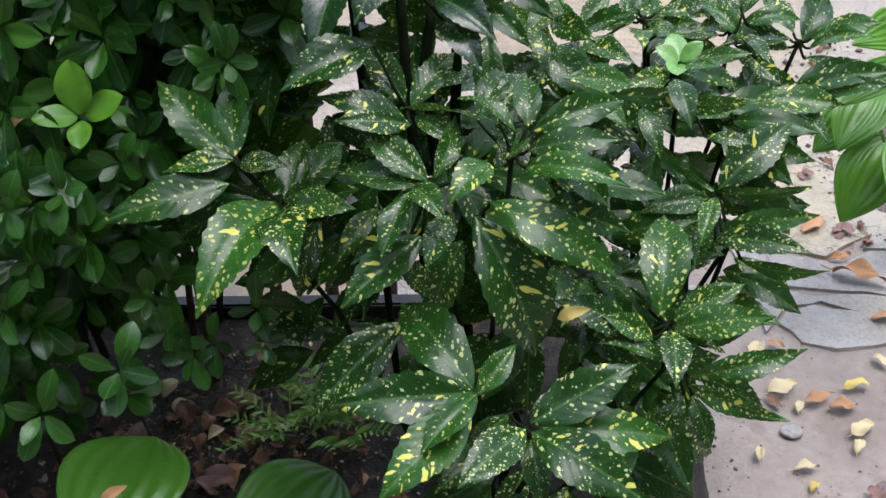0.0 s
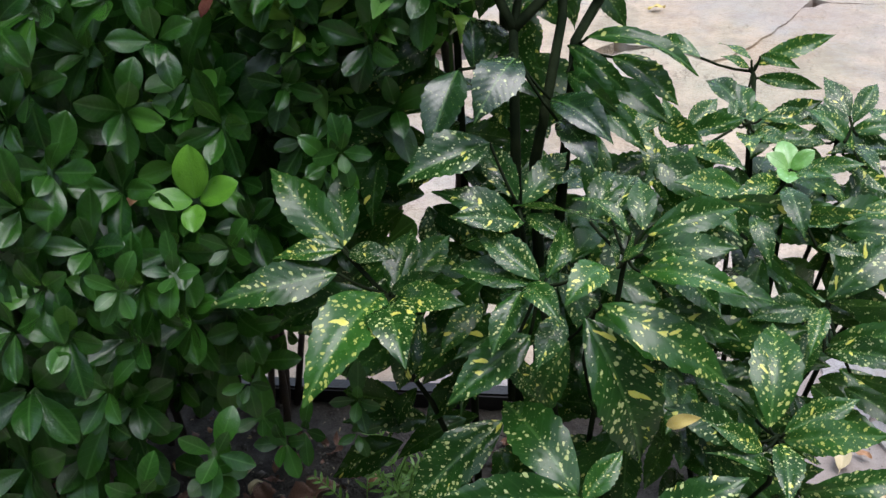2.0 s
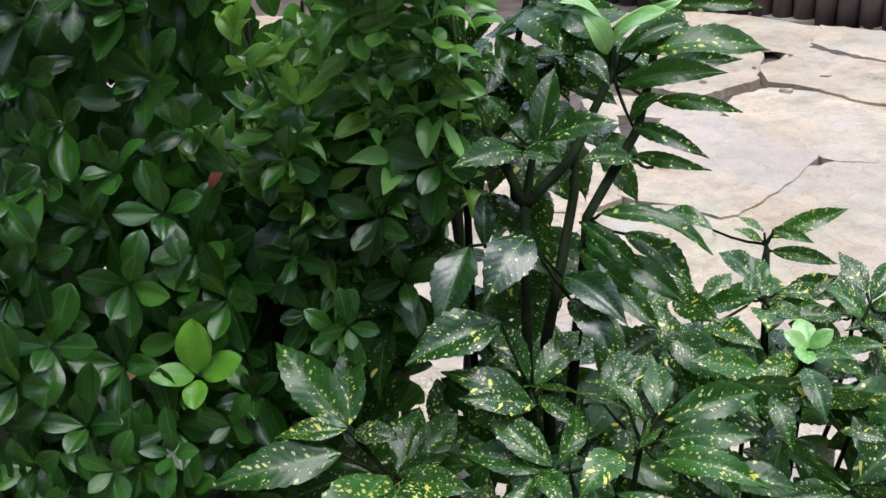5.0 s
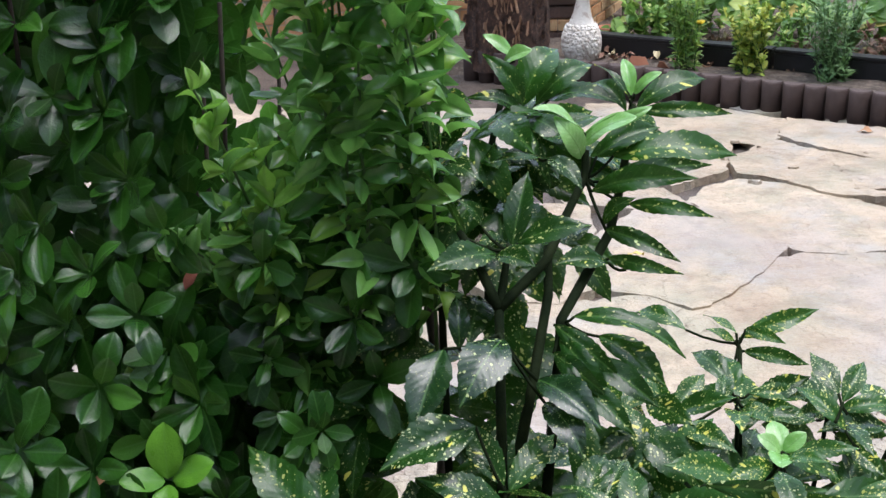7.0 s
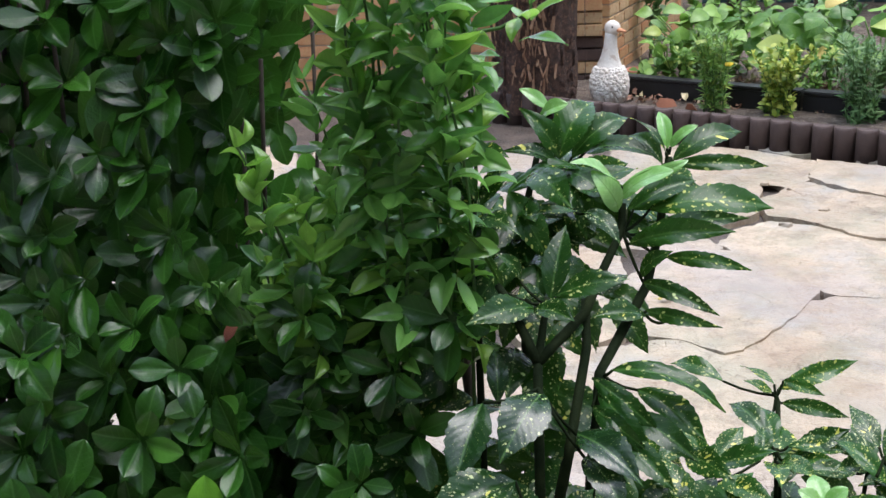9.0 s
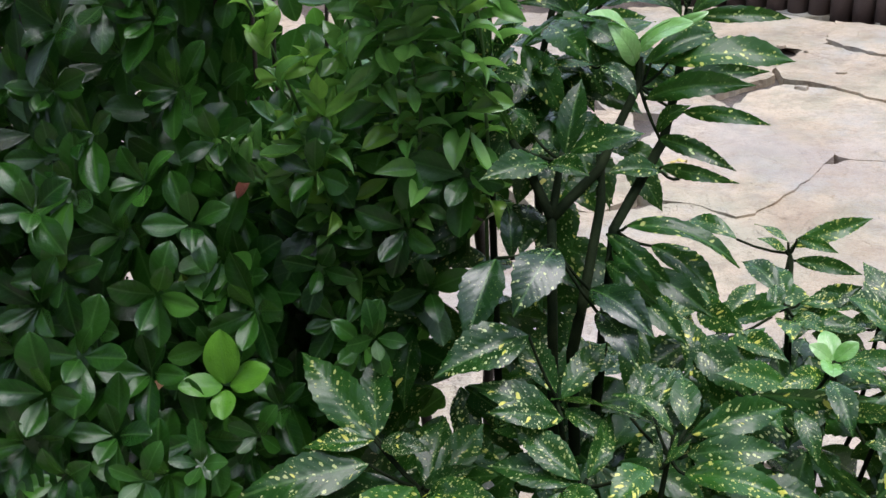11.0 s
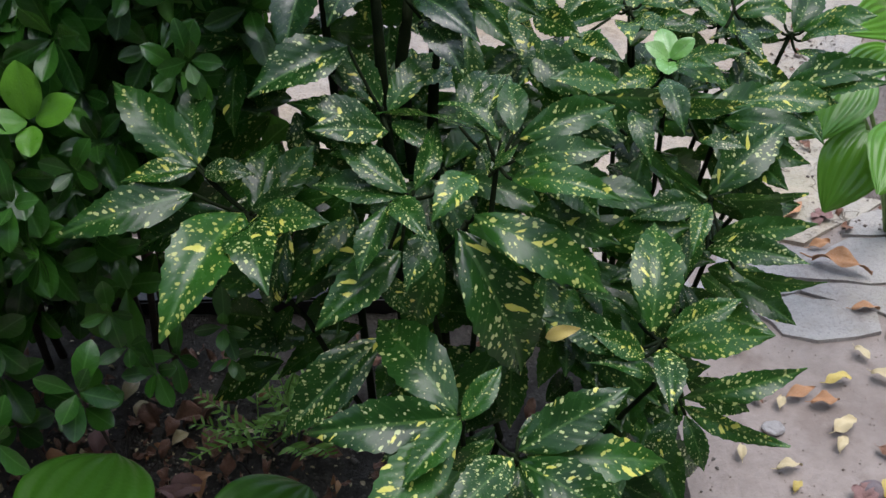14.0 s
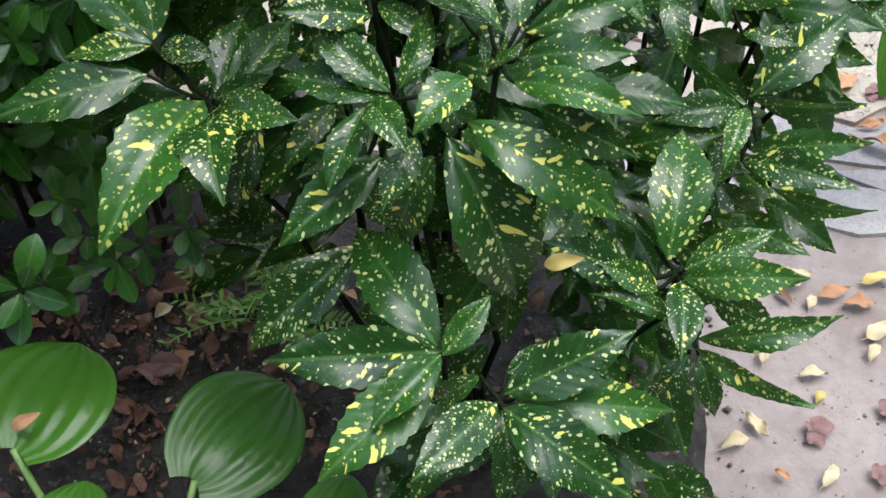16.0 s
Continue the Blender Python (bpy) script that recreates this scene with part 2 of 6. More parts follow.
M_PETAL = rough_mat("yellow_petal", (0.75, 0.55, 0.03), (0.80, 0.65, 0.06), 40, 0.6, 0.2)
M_CREAM = rough_mat("cream_dead_leaf", (0.62, 0.50, 0.26), (0.70, 0.60, 0.40), 40, 0.6, 0.2, per_object=0.3)
M_ORANGE = rough_mat("orange_dead_leaf", (0.52, 0.24, 0.10), (0.60, 0.36, 0.20), 35, 0.6, 0.3, per_object=0.3)
M_BROWN = rough_mat("brown_dead_leaf", (0.19, 0.080, 0.044), (0.40, 0.22, 0.14), 35, 0.40, 0.5, per_object=0.5)
M_MAUVE = rough_mat("mauve_dead_leaf", (0.26, 0.14, 0.13), (0.36, 0.22, 0.19), 35, 0.65, 0.4)
M_RUST = rough_mat("rust_dead_leaf", (0.20, 0.055, 0.035), (0.30, 0.10, 0.06), 35, 0.6, 0.4)
M_STEM = rough_mat("green_stem", (0.009, 0.016, 0.007), (0.022, 0.032, 0.013), 30, 0.75, 0.3)
M_STEM.node_tree.nodes["Principled BSDF"].inputs["Specular IOR Level"].default_value = 0.05
M_TWIG = rough_mat("dark_twig", (0.035, 0.028, 0.02), (0.07, 0.05, 0.035), 30, 0.8, 0.5)
M_SOIL = rough_mat("soil", (0.06, 0.051, 0.042), (0.20, 0.175, 0.148), 22, 0.85, 1.0, 60, 0.03, spot=(0.15, 0.125, 0.105))
M_BED = rough_mat("dry_bed_soil", (0.12, 0.088, 0.066), (0.30, 0.23, 0.175), 18, 0.85, 1.0, 60, 0.03, spot=(0.40, 0.32, 0.25))
M_MUD = rough_mat("trodden_earth", (0.26, 0.212, 0.183), (0.38, 0.318, 0.28), 4.5, 0.5, 0.55, 60, 0.012, spot=(0.20, 0.155, 0.13))
M_EARTH = rough_mat("rough_dark_earth", (0.21, 0.172, 0.148), (0.40, 0.335, 0.295), 9.0, 0.6, 1.0, 60, 0.02, spot=(0.07, 0.055, 0.045))
M_MORTAR = rough_mat("dirty_mortar", (0.05, 0.038, 0.030), (0.15, 0.112, 0.088), 9.0, 0.5, 0.9, 60, 0.01, spot=(0.06, 0.05, 0.04))
M_SLAB = stone_mat("pale_stone", (0.41, 0.305, 0.21), (0.60, 0.485, 0.35), (0.31, 0.275, 0.19), 0.2, 0.6)
M_HOSTA_SIDE = plain_leaf("light_plantain_lily_leaf", (0.05, 0.18, 0.014), (0.12, 0.31, 0.028), rough=0.3, glow=0.22, deep=0.45, rib_col=(0.15, 0.35, 0.06), long_ribs=42.0, gloss=0.35)
M_SLAB_GREY = stone_mat("grey_stone", (0.39, 0.365, 0.365), (0.48, 0.455, 0.455), (0.31, 0.265, 0.23), 0.25, 0.0)
M_BLACK = rough_mat("black_plastic", (0.008, 0.008, 0.009), (0.014, 0.014, 0.015), 8, 0.5, 0.2)
M_LOG = rough_mat("brown_concrete", (0.075, 0.048, 0.042), (0.10, 0.066, 0.056), 12, 0.75, 0.5, per_object=0.3)
M_BRICK = rough_mat("buff_brick", (0.66, 0.40, 0.19), (0.76, 0.53, 0.30), 14, 0.8, 0.5, spot=(0.50, 0.17, 0.07), per_object=0.35)
M_BRICK_RED = rough_mat("orange_brick", (0.62, 0.28, 0.12), (0.70, 0.40, 0.19), 14, 0.8, 0.5, per_object=0.4)
M_BRICK_DARK = rough_mat("dark_brick", (0.09, 0.055, 0.045), (0.15, 0.09, 0.07), 14, 0.8, 0.5, per_object=0.3)
M_JOINT = rough_mat("wall_joint", (0.40, 0.31, 0.22), (0.50, 0.40, 0.29), 14, 0.9, 0.6)
M_BARK = rough_mat("red_brown_bark", (0.09, 0.056, 0.046), (0.27, 0.14, 0.092), 26, 0.85, 1.0, 40, 0.05, spot=(0.46, 0.25, 0.15), per_object=0.4)
M_BARK_RED = rough_mat("flaking_red_bark", (0.48, 0.24, 0.13), (0.74, 0.48, 0.31), 16, 0.85, 1.0, 40, 0.02, per_object=0.6)
M_CHINA = rough_mat("weathered_stoneware", (0.74, 0.66, 0.57), (0.84, 0.79, 0.72), 10, 0.6, 0.4, spot=(0.42, 0.30, 0.22))
M_BEAK = rough_mat("orange_beak", (0.62, 0.26, 0.12), (0.66, 0.32, 0.16), 18, 0.5, 0.2)
M_POT = rough_mat("terracotta", (0.42, 0.15, 0.08), (0.50, 0.21, 0.12), 14, 0.8, 0.4)
M_FENCE = rough_mat("teal_fence_paint", (0.035, 0.075, 0.08), (0.05, 0.10, 0.105), 6, 0.7, 0.4)
M_UNSEEN_WALL = rough_mat("unseen_wall_plaster", (0.11, 0.10, 0.095), (0.15, 0.14, 0.13), 1.5, 0.85, 0.4)


# ---- building helpers ----
def mesh_of(name, bm, material, smooth=True):
    me = bpy.data.meshes.new(name)
    bm.to_mesh(me)
    bm.free()
    me.materials.append(material)
    for poly in me.polygons:
        poly.use_smooth = smooth
    return me


def part(name, bm, material, parent=None, label="", smooth=True):
    ob = new(name, mesh_of(name, bm, material, smooth))
    ob.parent = parent
    return tagged(ob, label)


def thing(name, at, label, category, group=""):
    ob = new(name)
    ob.empty_display_size = 0.05
    ob.location = at
    bpy.context.view_layer.update()
    return tagged(ob, label, category, group)


def held(ob, parent):
    """Make ob a part of parent without moving it."""
    ob.parent = parent
    ob.matrix_parent_inverse = Matrix.Translation(parent.location).inverted()
    return ob


def tube(bm, pts, radii, sides=6):
    """A round tapered limb through the points."""
    rings = []
    pts = [Vector(p) for p in pts]
    for i, p in enumerate(pts):
        way = (pts[min(i + 1, len(pts) - 1)] - pts[max(i - 1, 0)]).normalized()
        side = way.cross(Vector((0.31, 0.17, 0.94)) if abs(way.z) < 0.95 else Vector((1, 0.2, 0))).normalized()
        up = side.cross(way)
        r = radii[min(i, len(radii) - 1)]
        rings.append([bm.verts.new(p + r * (math.cos(a) * side + math.sin(a) * up)) for a in [2 * math.pi * s / sides for s in range(sides)]])
    for a, b in zip(rings, rings[1:]):
        for s in range(sides):
            bm.faces.new((a[s], a[(s + 1) % sides], b[(s + 1) % sides], b[s]))
    bm.faces.new(rings[0][::-1])
    bm.faces.new(rings[-1])


def bent(a, b, sag, n=6, wob=0.0, rng=random):
    """Points from a to b, bowed by sag and a little crooked."""
    a, b, sag = Vector(a), Vector(b), Vector(sag)
    out = []
    for i in range(n + 1):
        u = i / n
        p = a.lerp(b, u) + sag * (4 * u * (1 - u))
        if 0 < i < n:
            p += Vector((rng.uniform(-wob, wob), rng.uniform(-wob, wob), 0))
        out.append(p)
    return out


SHAPES = {
    "laurel": lambda u: 0.96 * math.sin(math.pi * u**0.86) ** 0.88 * (1 - 0.3 * u**4),
    "oval": lambda u: math.sin(math.pi * u**0.95) ** 0.62,
    "obovate": lambda u: math.sin(math.pi * u**1.35) ** 0.62,
    "lance": lambda u: math.sin(math.pi * u**0.75) ** 0.95,
    "round": lambda u: math.sin(math.pi * u**0.78) ** 0.5,
    "heart": lambda u: (0.75 * math.sin(math.pi * u**0.62) ** 0.7 + 0.25 * math.sin(math.pi * u)) * (1 - 0.1 * u**4),
}


def blade(bm, shape, width, bow=0.08, fold=0.3, teeth=0.0, nu=12, nv=3, twist=0.0, ripple=0.0, m=None, seed=0):
    """A leaf blade one unit long from the stalk to the tip along x, facing +z, added to bm."""
    rng = random.Random(seed)
    uv = bm.loops.layers.uv.verify()
    f, ph = SHAPES[shape], rng.uniform(0, 6)
    rows = []
    for i in range(nu + 1):
        u = 1 - (1 - i / nu) ** 1.7 if shape == "obovate" else i / nu
        h = max(f(min(max(u, 0.004), 0.996)) * width / 2, 0.004)
        row = []
        for j in range(-nv, nv + 1):
            v = j / nv
            hh = h
            if teeth and abs(j) == nv and 0.3 < u < 0.97:
                hh = h * (1 + (teeth if i % 2 else -teeth))
            y = hh * v
            z = bow * 4 * u * (1 - u) + fold * abs(y) * (1 - 0.55 * abs(v)) + ripple * math.sin(9 * u + ph + 2 * v) * abs(v)
            z += math.sin(twist * (u - 0.3)) * y
            x = u + (0.012 * v * v if 0.1 < u < 0.9 else 0) + (0.3 * abs(hh - h))
            co = Vector((x, y, z))
            row.append((bm.verts.new(m @ co if m else co), u, 0.5 + y))
        rows.append(row)
    for a, b in zip(rows, rows[1:]):
        for j in range(2 * nv):
            quad = (a[j], b[j], b[j + 1], a[j + 1])
            face = bm.faces.new([q[0] for q in quad])
            for loop, q in zip(face.loops, quad):
                loop[uv].uv = (q[1], q[2])


FACING = Vector((0.06, -0.55, 0.83)).normalized()


def leaf_pose(base, azimuth, elevation, length, tilt=0.0, facing=FACING):
    """Where a unit blade goes: its stalk end, its heading and climb in degrees, and the turn about its midrib."""
    a, e = radians(azimuth), radians(elevation)
    x = Vector((math.cos(a) * math.cos(e), math.sin(a) * math.cos(e), math.sin(e)))
    z = facing - facing.dot(x) * x
    if z.length < 0.05:
        z = Vector((0, -1, 0.2)) - Vector((0, -1, 0.2)).dot(x) * x
    z.normalize()
    z = Matrix.Rotation(radians(tilt), 3, x) @ z
    y = z.cross(x)
    m = Matrix((x, y, z)).transposed().to_4x4()
    return Matrix.Translation(base) @ m @ Matrix.Scale(length, 4)


LEAVES = {}


def leaf_data(shape, width, material, variant, bow, teeth=0.0, fold=0.3, nu=12):
    key = (shape, round(width, 2), material.name, variant, bow, teeth, fold)
    if key not in LEAVES:
        bm = bmesh.new()
        blade(bm, shape, width, bow, fold, teeth, nu, 3, twist=(variant - 1) * 0.35, ripple=0.02, seed=variant)
        LEAVES[key] = mesh_of("leaf", bm, material)
    return LEAVES[key]


def hang_leaf(parent, data, m, name="leaf"):
    ob = new(name, data)
    ob.matrix_world = m
    return held(ob, parent)


def block(bm, lo, hi, bevel=0.0):
    lo, hi = Vector(lo), Vector(hi)
    geo = bmesh.ops.create_cube(bm, size=1, matrix=Matrix.Translation((lo + hi) / 2) @ Matrix.Diagonal((*(hi - lo), 1)))
    if bevel:
        edges = list({e for v in geo["verts"] for e in v.link_edges})
        bmesh.ops.bevel(bm, geom=edges, offset=bevel, segments=2, affect="EDGES")


def sheet(bm, x0, x1, y0, y1, nx, ny, height):
    grid = [[bm.verts.new((x, y, height(x, y))) for x in [x0 + (x1 - x0) * i / nx for i in range(nx + 1)]] for y in [y0 + (y1 - y0) * j / ny for j in range(ny + 1)]]
    for a, b in zip(grid, grid[1:]):
        for i in range(nx):
            bm.faces.new((a[i], a[i + 1], b[i + 1], b[i]))


def wobble(x, y, scale, seed=0.0):
    return noise.noise(Vector((x * scale, y * scale, seed)))


# ---- ground ----
bm = bmesh.new()
sheet(bm, -30, 30, -12, 40, 24, 20, lambda x, y: -0.06)
ground = tagged(part("ground", bm, M_MUD), "bare trodden brown garden earth", "ground", kind="structure")

bm = bmesh.new()
sheet(bm, -4.1, 5.1, -2.8, 2.5, 190, 120, lambda x, y: 0.004 * wobble(x, y, 5) + 0.002 * wobble(x, y, 19) - 0.002 - 0.09 * max(0.0, y - (2.2 if x > 0.3 else 1.3) - 0.15 * wobble(x, y, 3)))
tagged(part("path", bm, M_MUD), "damp trodden earth path with small stones", "path", kind="structure")


def bed_height(x, y):
    lift = 0.095 * min(1.0, max(0.0, (0.42 + 0.05 * wobble(y, 0.3, 6, 8) - x) / 0.12)) * min(1.0, max(0.0, (1.42 - y) / 0.03)) * min(1.0, max(0.0, (y - 0.3 - 0.05 * wobble(x, 0.7, 5, 9)) / 0.1)) * min(1.0, max(0.0, (x + 1.85 - 0.08 * wobble(y, 0.2, 5, 9)) / 0.1))
    return lift - 0.012 + 0.012 * wobble(x, y, 9, 3) + 0.006 * wobble(x, y, 30, 5) * (lift > 0.01)


bm = bmesh.new()
sheet(bm, -2.0, 0.52, 0.22, 1.42, 110, 60, bed_height)
tagged(part("planting_bed", bm, M_SOIL), "dark damp soil of a planting bed with leaf litter", "soil", kind="structure")

bm = bmesh.new()
sheet(bm, -4.1, 5.1, 1.37, 7.2, 50, 40, lambda x, y: -0.026 + 0.004 * wobble(x, y, 9) if y > 1.9 or x < 0.4 else -0.032)
paving = tagged(part("paving", bm, M_MORTAR), "pale weathered cement bed of crazy paving", "paving", kind="structure")


def side_bed_height(x, y):
    edge = min(1.0, max(0.0, (x - 0.74 - 0.12 * wobble(y, 0.4, 6, 4) - 0.05 * wobble(x, y, 17, 4)) / 0.1)) * min(1.0, max(0.0, (y - 1.73 - 0.05 * wobble(x, 0.4, 7, 4)) / 0.05)) * min(1.0, max(0.0, (2.30 + 0.1 * wobble(x, 0.2, 5, 4) - y) / 0.15))
    return -0.03 + 0.042 * edge + 0.012 * wobble(x, y, 14, 6) * edge + 0.006 * wobble(x, y, 40, 2) * edge


bm = bmesh.new()
sheet(bm, 0.70, 1.7, 1.65, 2.75, 60, 66, side_bed_height)
tagged(part("side_bed", bm, M_EARTH), "rough dark earth round the plantain lily by the path", "soil", kind="structure")

LAID = []


def slab(outline, material, rise=0.006, seed=0):
    """A broken paving stone: an uneven outline, chipped edges and a slightly hollow top."""
    rng = random.Random(seed)
    LAID.append(outline)
    pts = [Vector((x, y, 0)) for x, y in outline]
    ring = []
    for a, b in zip(pts, pts[1:] + pts[:1]):
        n = max(1, int((b - a).length / 0.03))
        for i in range(n):
            p = a.lerp(b, i / n)
            p += Vector((rng.uniform(-1, 1), rng.uniform(-1, 1), 0)) * min(0.009, (b - a).length * 0.06)
            ring.append(p)
    mid = sum(ring, Vector()) / len(ring)
    ring = [p + (p - mid).normalized() * (0.029 if material == M_SLAB else 0.004) for p in ring]
    bm = bmesh.new()
    low = [bm.verts.new((p.x, p.y, -0.034)) for p in ring]
    top = [bm.verts.new((*(p + (mid - p).normalized() * 0.004).xy, rise + rng.uniform(-0.002, 0.002))) for p in ring]
    n = len(ring)
    for i in range(n):
        j = (i + 1) % n
        bm.faces.new((low[i], low[j], top[j], top[i]))
    bm.faces.new(top)
    bmesh.ops.triangulate(bm, faces=[f for f in bm.faces if len(f.verts) > 4])
    bmesh.ops.recalc_face_normals(bm, faces=bm.faces)
    held(part("slab", bm, material, smooth=False), paving)


slab([(0.149, 3.493), (0.163, 3.166), (0.214, 3.124), (0.331, 3.105), (0.436, 3.010), (0.482, 3.027), (0.622, 3.221), (0.709, 3.375), (0.774, 3.486), (0.678, 3.685), (0.539, 3.829), (0.338, 3.850)], M_SLAB, 0.008, 1)
slab([(0.844, 3.456), (0.787, 3.521), (0.687, 3.707), (0.533, 3.914), (0.499, 3.878), (0.594, 4.066), (0.736, 4.183), (0.900, 4.104), (1.063, 3.978), (1.169, 3.855), (1.373, 3.694), (1.284, 3.403), (1.075, 3.475), (0.947, 3.441)], M_SLAB, 0.005, 2)
slab([(0.837, 3.418), (0.712, 3.347), (0.627, 3.191), (0.483, 2.992), (0.436, 2.972), (0.329, 3.068), (0.044, 3.001), (-0.009, 2.615), (0.059, 2.100), (0.415, 2.035), (0.874, 2.058), (1.270, 3.357), (1.063, 3.427), (0.937, 3.394)], M_SLAB, 0.003, 3)
slab([(0.751, 4.260), (0.913, 4.178), (1.085, 4.080), (1.223, 4.077), (1.368, 4.073), (1.552, 4.284), (1.286, 4.403), (1.169, 4.469), (1.054, 4.569), (0.953, 4.698), (0.825, 4.546), (0.739, 4.455)], M_SLAB, 0.011, 4)
slab([(0.983, 4.774), (1.071, 4.658), (1.206, 4.538), (1.313, 4.440), (1.570, 4.341), (1.703, 4.781), (1.399, 4.868), (1.069, 5.047)], M_SLAB, 0.012, 5)
slab([(0.750, 4.804), (0.828, 4.636), (0.954, 4.776), (1.028, 5.030), (0.811, 5.214), (0.556, 5.338), (0.143, 5.367), (0.020, 4.365), (0.462, 4.136), (0.676, 4.306)], M_SLAB, 0.006, 6)
slab([(0.918, 4.124), (0.976, 4.156), (1.080, 4.054), (1.211, 4.025), (1.194, 3.975), (1.067, 3.997)], M_SLAB, 0.015, 7)
slab([(-0.098, 3.888), (0.133, 3.884), (0.140, 3.493), (0.145, 3.144), (0.043, 3.040), (-0.127, 3.038), (-0.340, 3.393), (-0.290, 3.891)], M_SLAB, 0.005, 8)
slab([(-0.850, 5.325), (0.005, 5.268), (-0.002, 4.329), (-0.187, 3.953), (-0.626, 3.961), (-1.195, 4.407)], M_SLAB, 0.005, 9)
slab([(0.584, 1.437), (0.603, 1.471), (0.651, 1.486), (0.713, 1.470), (0.782, 1.443), (0.778, 1.390), (0.738, 1.382), (0.671, 1.371), (0.620, 1.388)], M_SLAB_GREY, 0.005, 10)
slab([(0.479, 1.516), (0.552, 1.542), (0.627, 1.520), (0.687, 1.503), (0.651, 1.493), (0.600, 1.478), (0.578, 1.440), (0.561, 1.416), (0.556, 1.452), (0.511, 1.465)], M_SLAB_GREY, 0.005, 11)
slab([(0.649, 1.508), (0.714, 1.516), (0.832, 1.496), (0.954, 1.483), (0.930, 1.411), (0.811, 1.419), (0.795, 1.438), (0.716, 1.476)], M_SLAB_GREY, 0.005, 12)
slab([(0.531, 1.660), (0.639, 1.630), (0.735, 1.606), (0.782, 1.636), (0.871, 1.634), (0.999, 1.619), (0.961, 1.504), (0.829, 1.511), (0.716, 1.525), (0.622, 1.541), (0.536, 1.565)], M_SLAB_GREY, 0.005, 13)
slab([(0.780, 1.647), (0.809, 1.703), (0.854, 1.718), (1.027, 1.708), (1.006, 1.643), (0.866, 1.647)], M_SLAB_GREY, 0.005, 14)
slab([(0.783, 1.384), (0.799, 1.427), (0.928, 1.404), (0.905, 1.333), (0.804, 1.357)], M_SLAB_GREY, 0.005, 15)
slab([(0.184, 1.560), (0.336, 1.567), (0.472, 1.531), (0.500, 1.457), (0.445, 1.405), (0.273, 1.385), (0.161, 1.444)], M_SLAB_GREY, 0.006, 16)
slab([(-0.166, 1.577), (0.164, 1.576), (0.151, 1.445), (0.253, 1.373), (0.084, 1.315), (-0.105, 1.348), (-0.210, 1.432)], M_SLAB_GREY, 0.006, 17)
slab([(-0.464, 2.973), (0.027, 2.981), (-0.024, 2.615), (0.047, 2.100), (-0.445, 2.077), (-0.472, 2.480)], M_SLAB, 0.005, 18)
slab([(-0.585, 2.309), (-0.056, 2.317), (0.446, 2.136), (0.523, 1.825), (0.192, 1.861), (-0.504, 1.903)], M_SLAB, 0.006, 19)
slab([(0.533, 1.816), (0.457, 2.124), (0.579, 2.218), (1.061, 2.180), (1.021, 1.888), (0.803, 1.720), (0.706, 1.659), (0.534, 1.677)], M_SLAB, 0.005, 20)
slab([(-0.786, 1.672), (-0.453, 1.655), (-0.229, 1.580), (-0.232, 1.447), (-0.310, 1.436), (-0.740, 1.527)], M_SLAB, 0.006, 21)
slab([(-0.500, 1.888), (0.192, 1.846), (0.504, 1.687), (0.287, 1.585), (-0.231, 1.595), (-0.435, 1.670)], M_SLAB, 0.006, 22)

# the paving runs on beyond, in stones of the same kind
def inside(p, poly):
    hit = False
    for (ax, ay), (bx, by) in zip(poly, poly[1:] + poly[:1]):
        if (ay > p[1]) != (by > p[1]) and p[0] < (bx - ax) * (p[1] - ay) / (by - ay) + ax:
            hit = not hit
    return hit


def knot(i, j, step):
    g = random.Random(i * 97 + j + int(step * 1000))
    return (-4.0 + step * (i + 0.5 * (j % 2)) + g.uniform(-0.22, 0.22) * step, 1.50 + 0.8 * step * j + g.uniform(-0.2, 0.2) * step)


for step, nx, ny in ((0.62, 14, 8), (0.34, 26, 14), (0.2, 44, 24)):
    laid = [(min(p[0] for p in poly), max(p[0] for p in poly), min(p[1] for p in poly), max(p[1] for p in poly), poly) for poly in LAID]
    for i in range(nx):
        for j in range(ny):
            quad = [knot(i, j, step), knot(i + 1, j, step), knot(i + 1, j + 1, step), knot(i, j + 1, step)]
            mx, my = sum(p[0] for p in quad) / 4, sum(p[1] for p in quad) / 4
            if max(p[1] for p in quad) > 5.9 - 0.5 * mx or max(p[1] for p in quad) > 6.5 or max(p[0] for p in quad) > 4.9 or (mx > 0.3 and my < 2.3):
                continue
            spots = [(mx + (p[0] - mx) * f, my + (p[1] - my) * f) for p in quad for f in (1.0, 0.5)] + [(mx, my)]
            spots += [((a[0] + b[0]) / 2, (a[1] + b[1]) / 2) for a, b in zip(quad, quad[1:] + quad[:1])]
            near = [r[4] for r in laid if r[0] < mx + step and r[1] > mx - step and r[2] < my + step and r[3] > my - step]
            if any(inside(p, poly) for poly in near for p in spots) or any(inside(p, quad) for poly in near for p in poly):
                continue
            slab([(mx + (p[0] - mx) * 0.93, my + (p[1] - my) * 0.93) for p in quad], M_SLAB, 0.004, 200 + i * 30 + j)


# ---- spotted laurels ----
def laurel(name, at, label):
    return thing(name, at, label, "shrub")


front_laurel = laurel("spotted_laurel", (0.12, 0.98, 0.08), "low bushy spotted laurel with yellow-flecked toothed dark green leaves")
tall_laurel = laurel("spotted_laurel", (0.06, 1.14, 0.08), "tall open spotted laurel with bare dark stems and drooping flecked leaves")
back_laurel = laurel("spotted_laurel", (0.30, 1.22, 0.08), "spotted laurel beside the path with shiny flecked leaves")
SEED = [0]


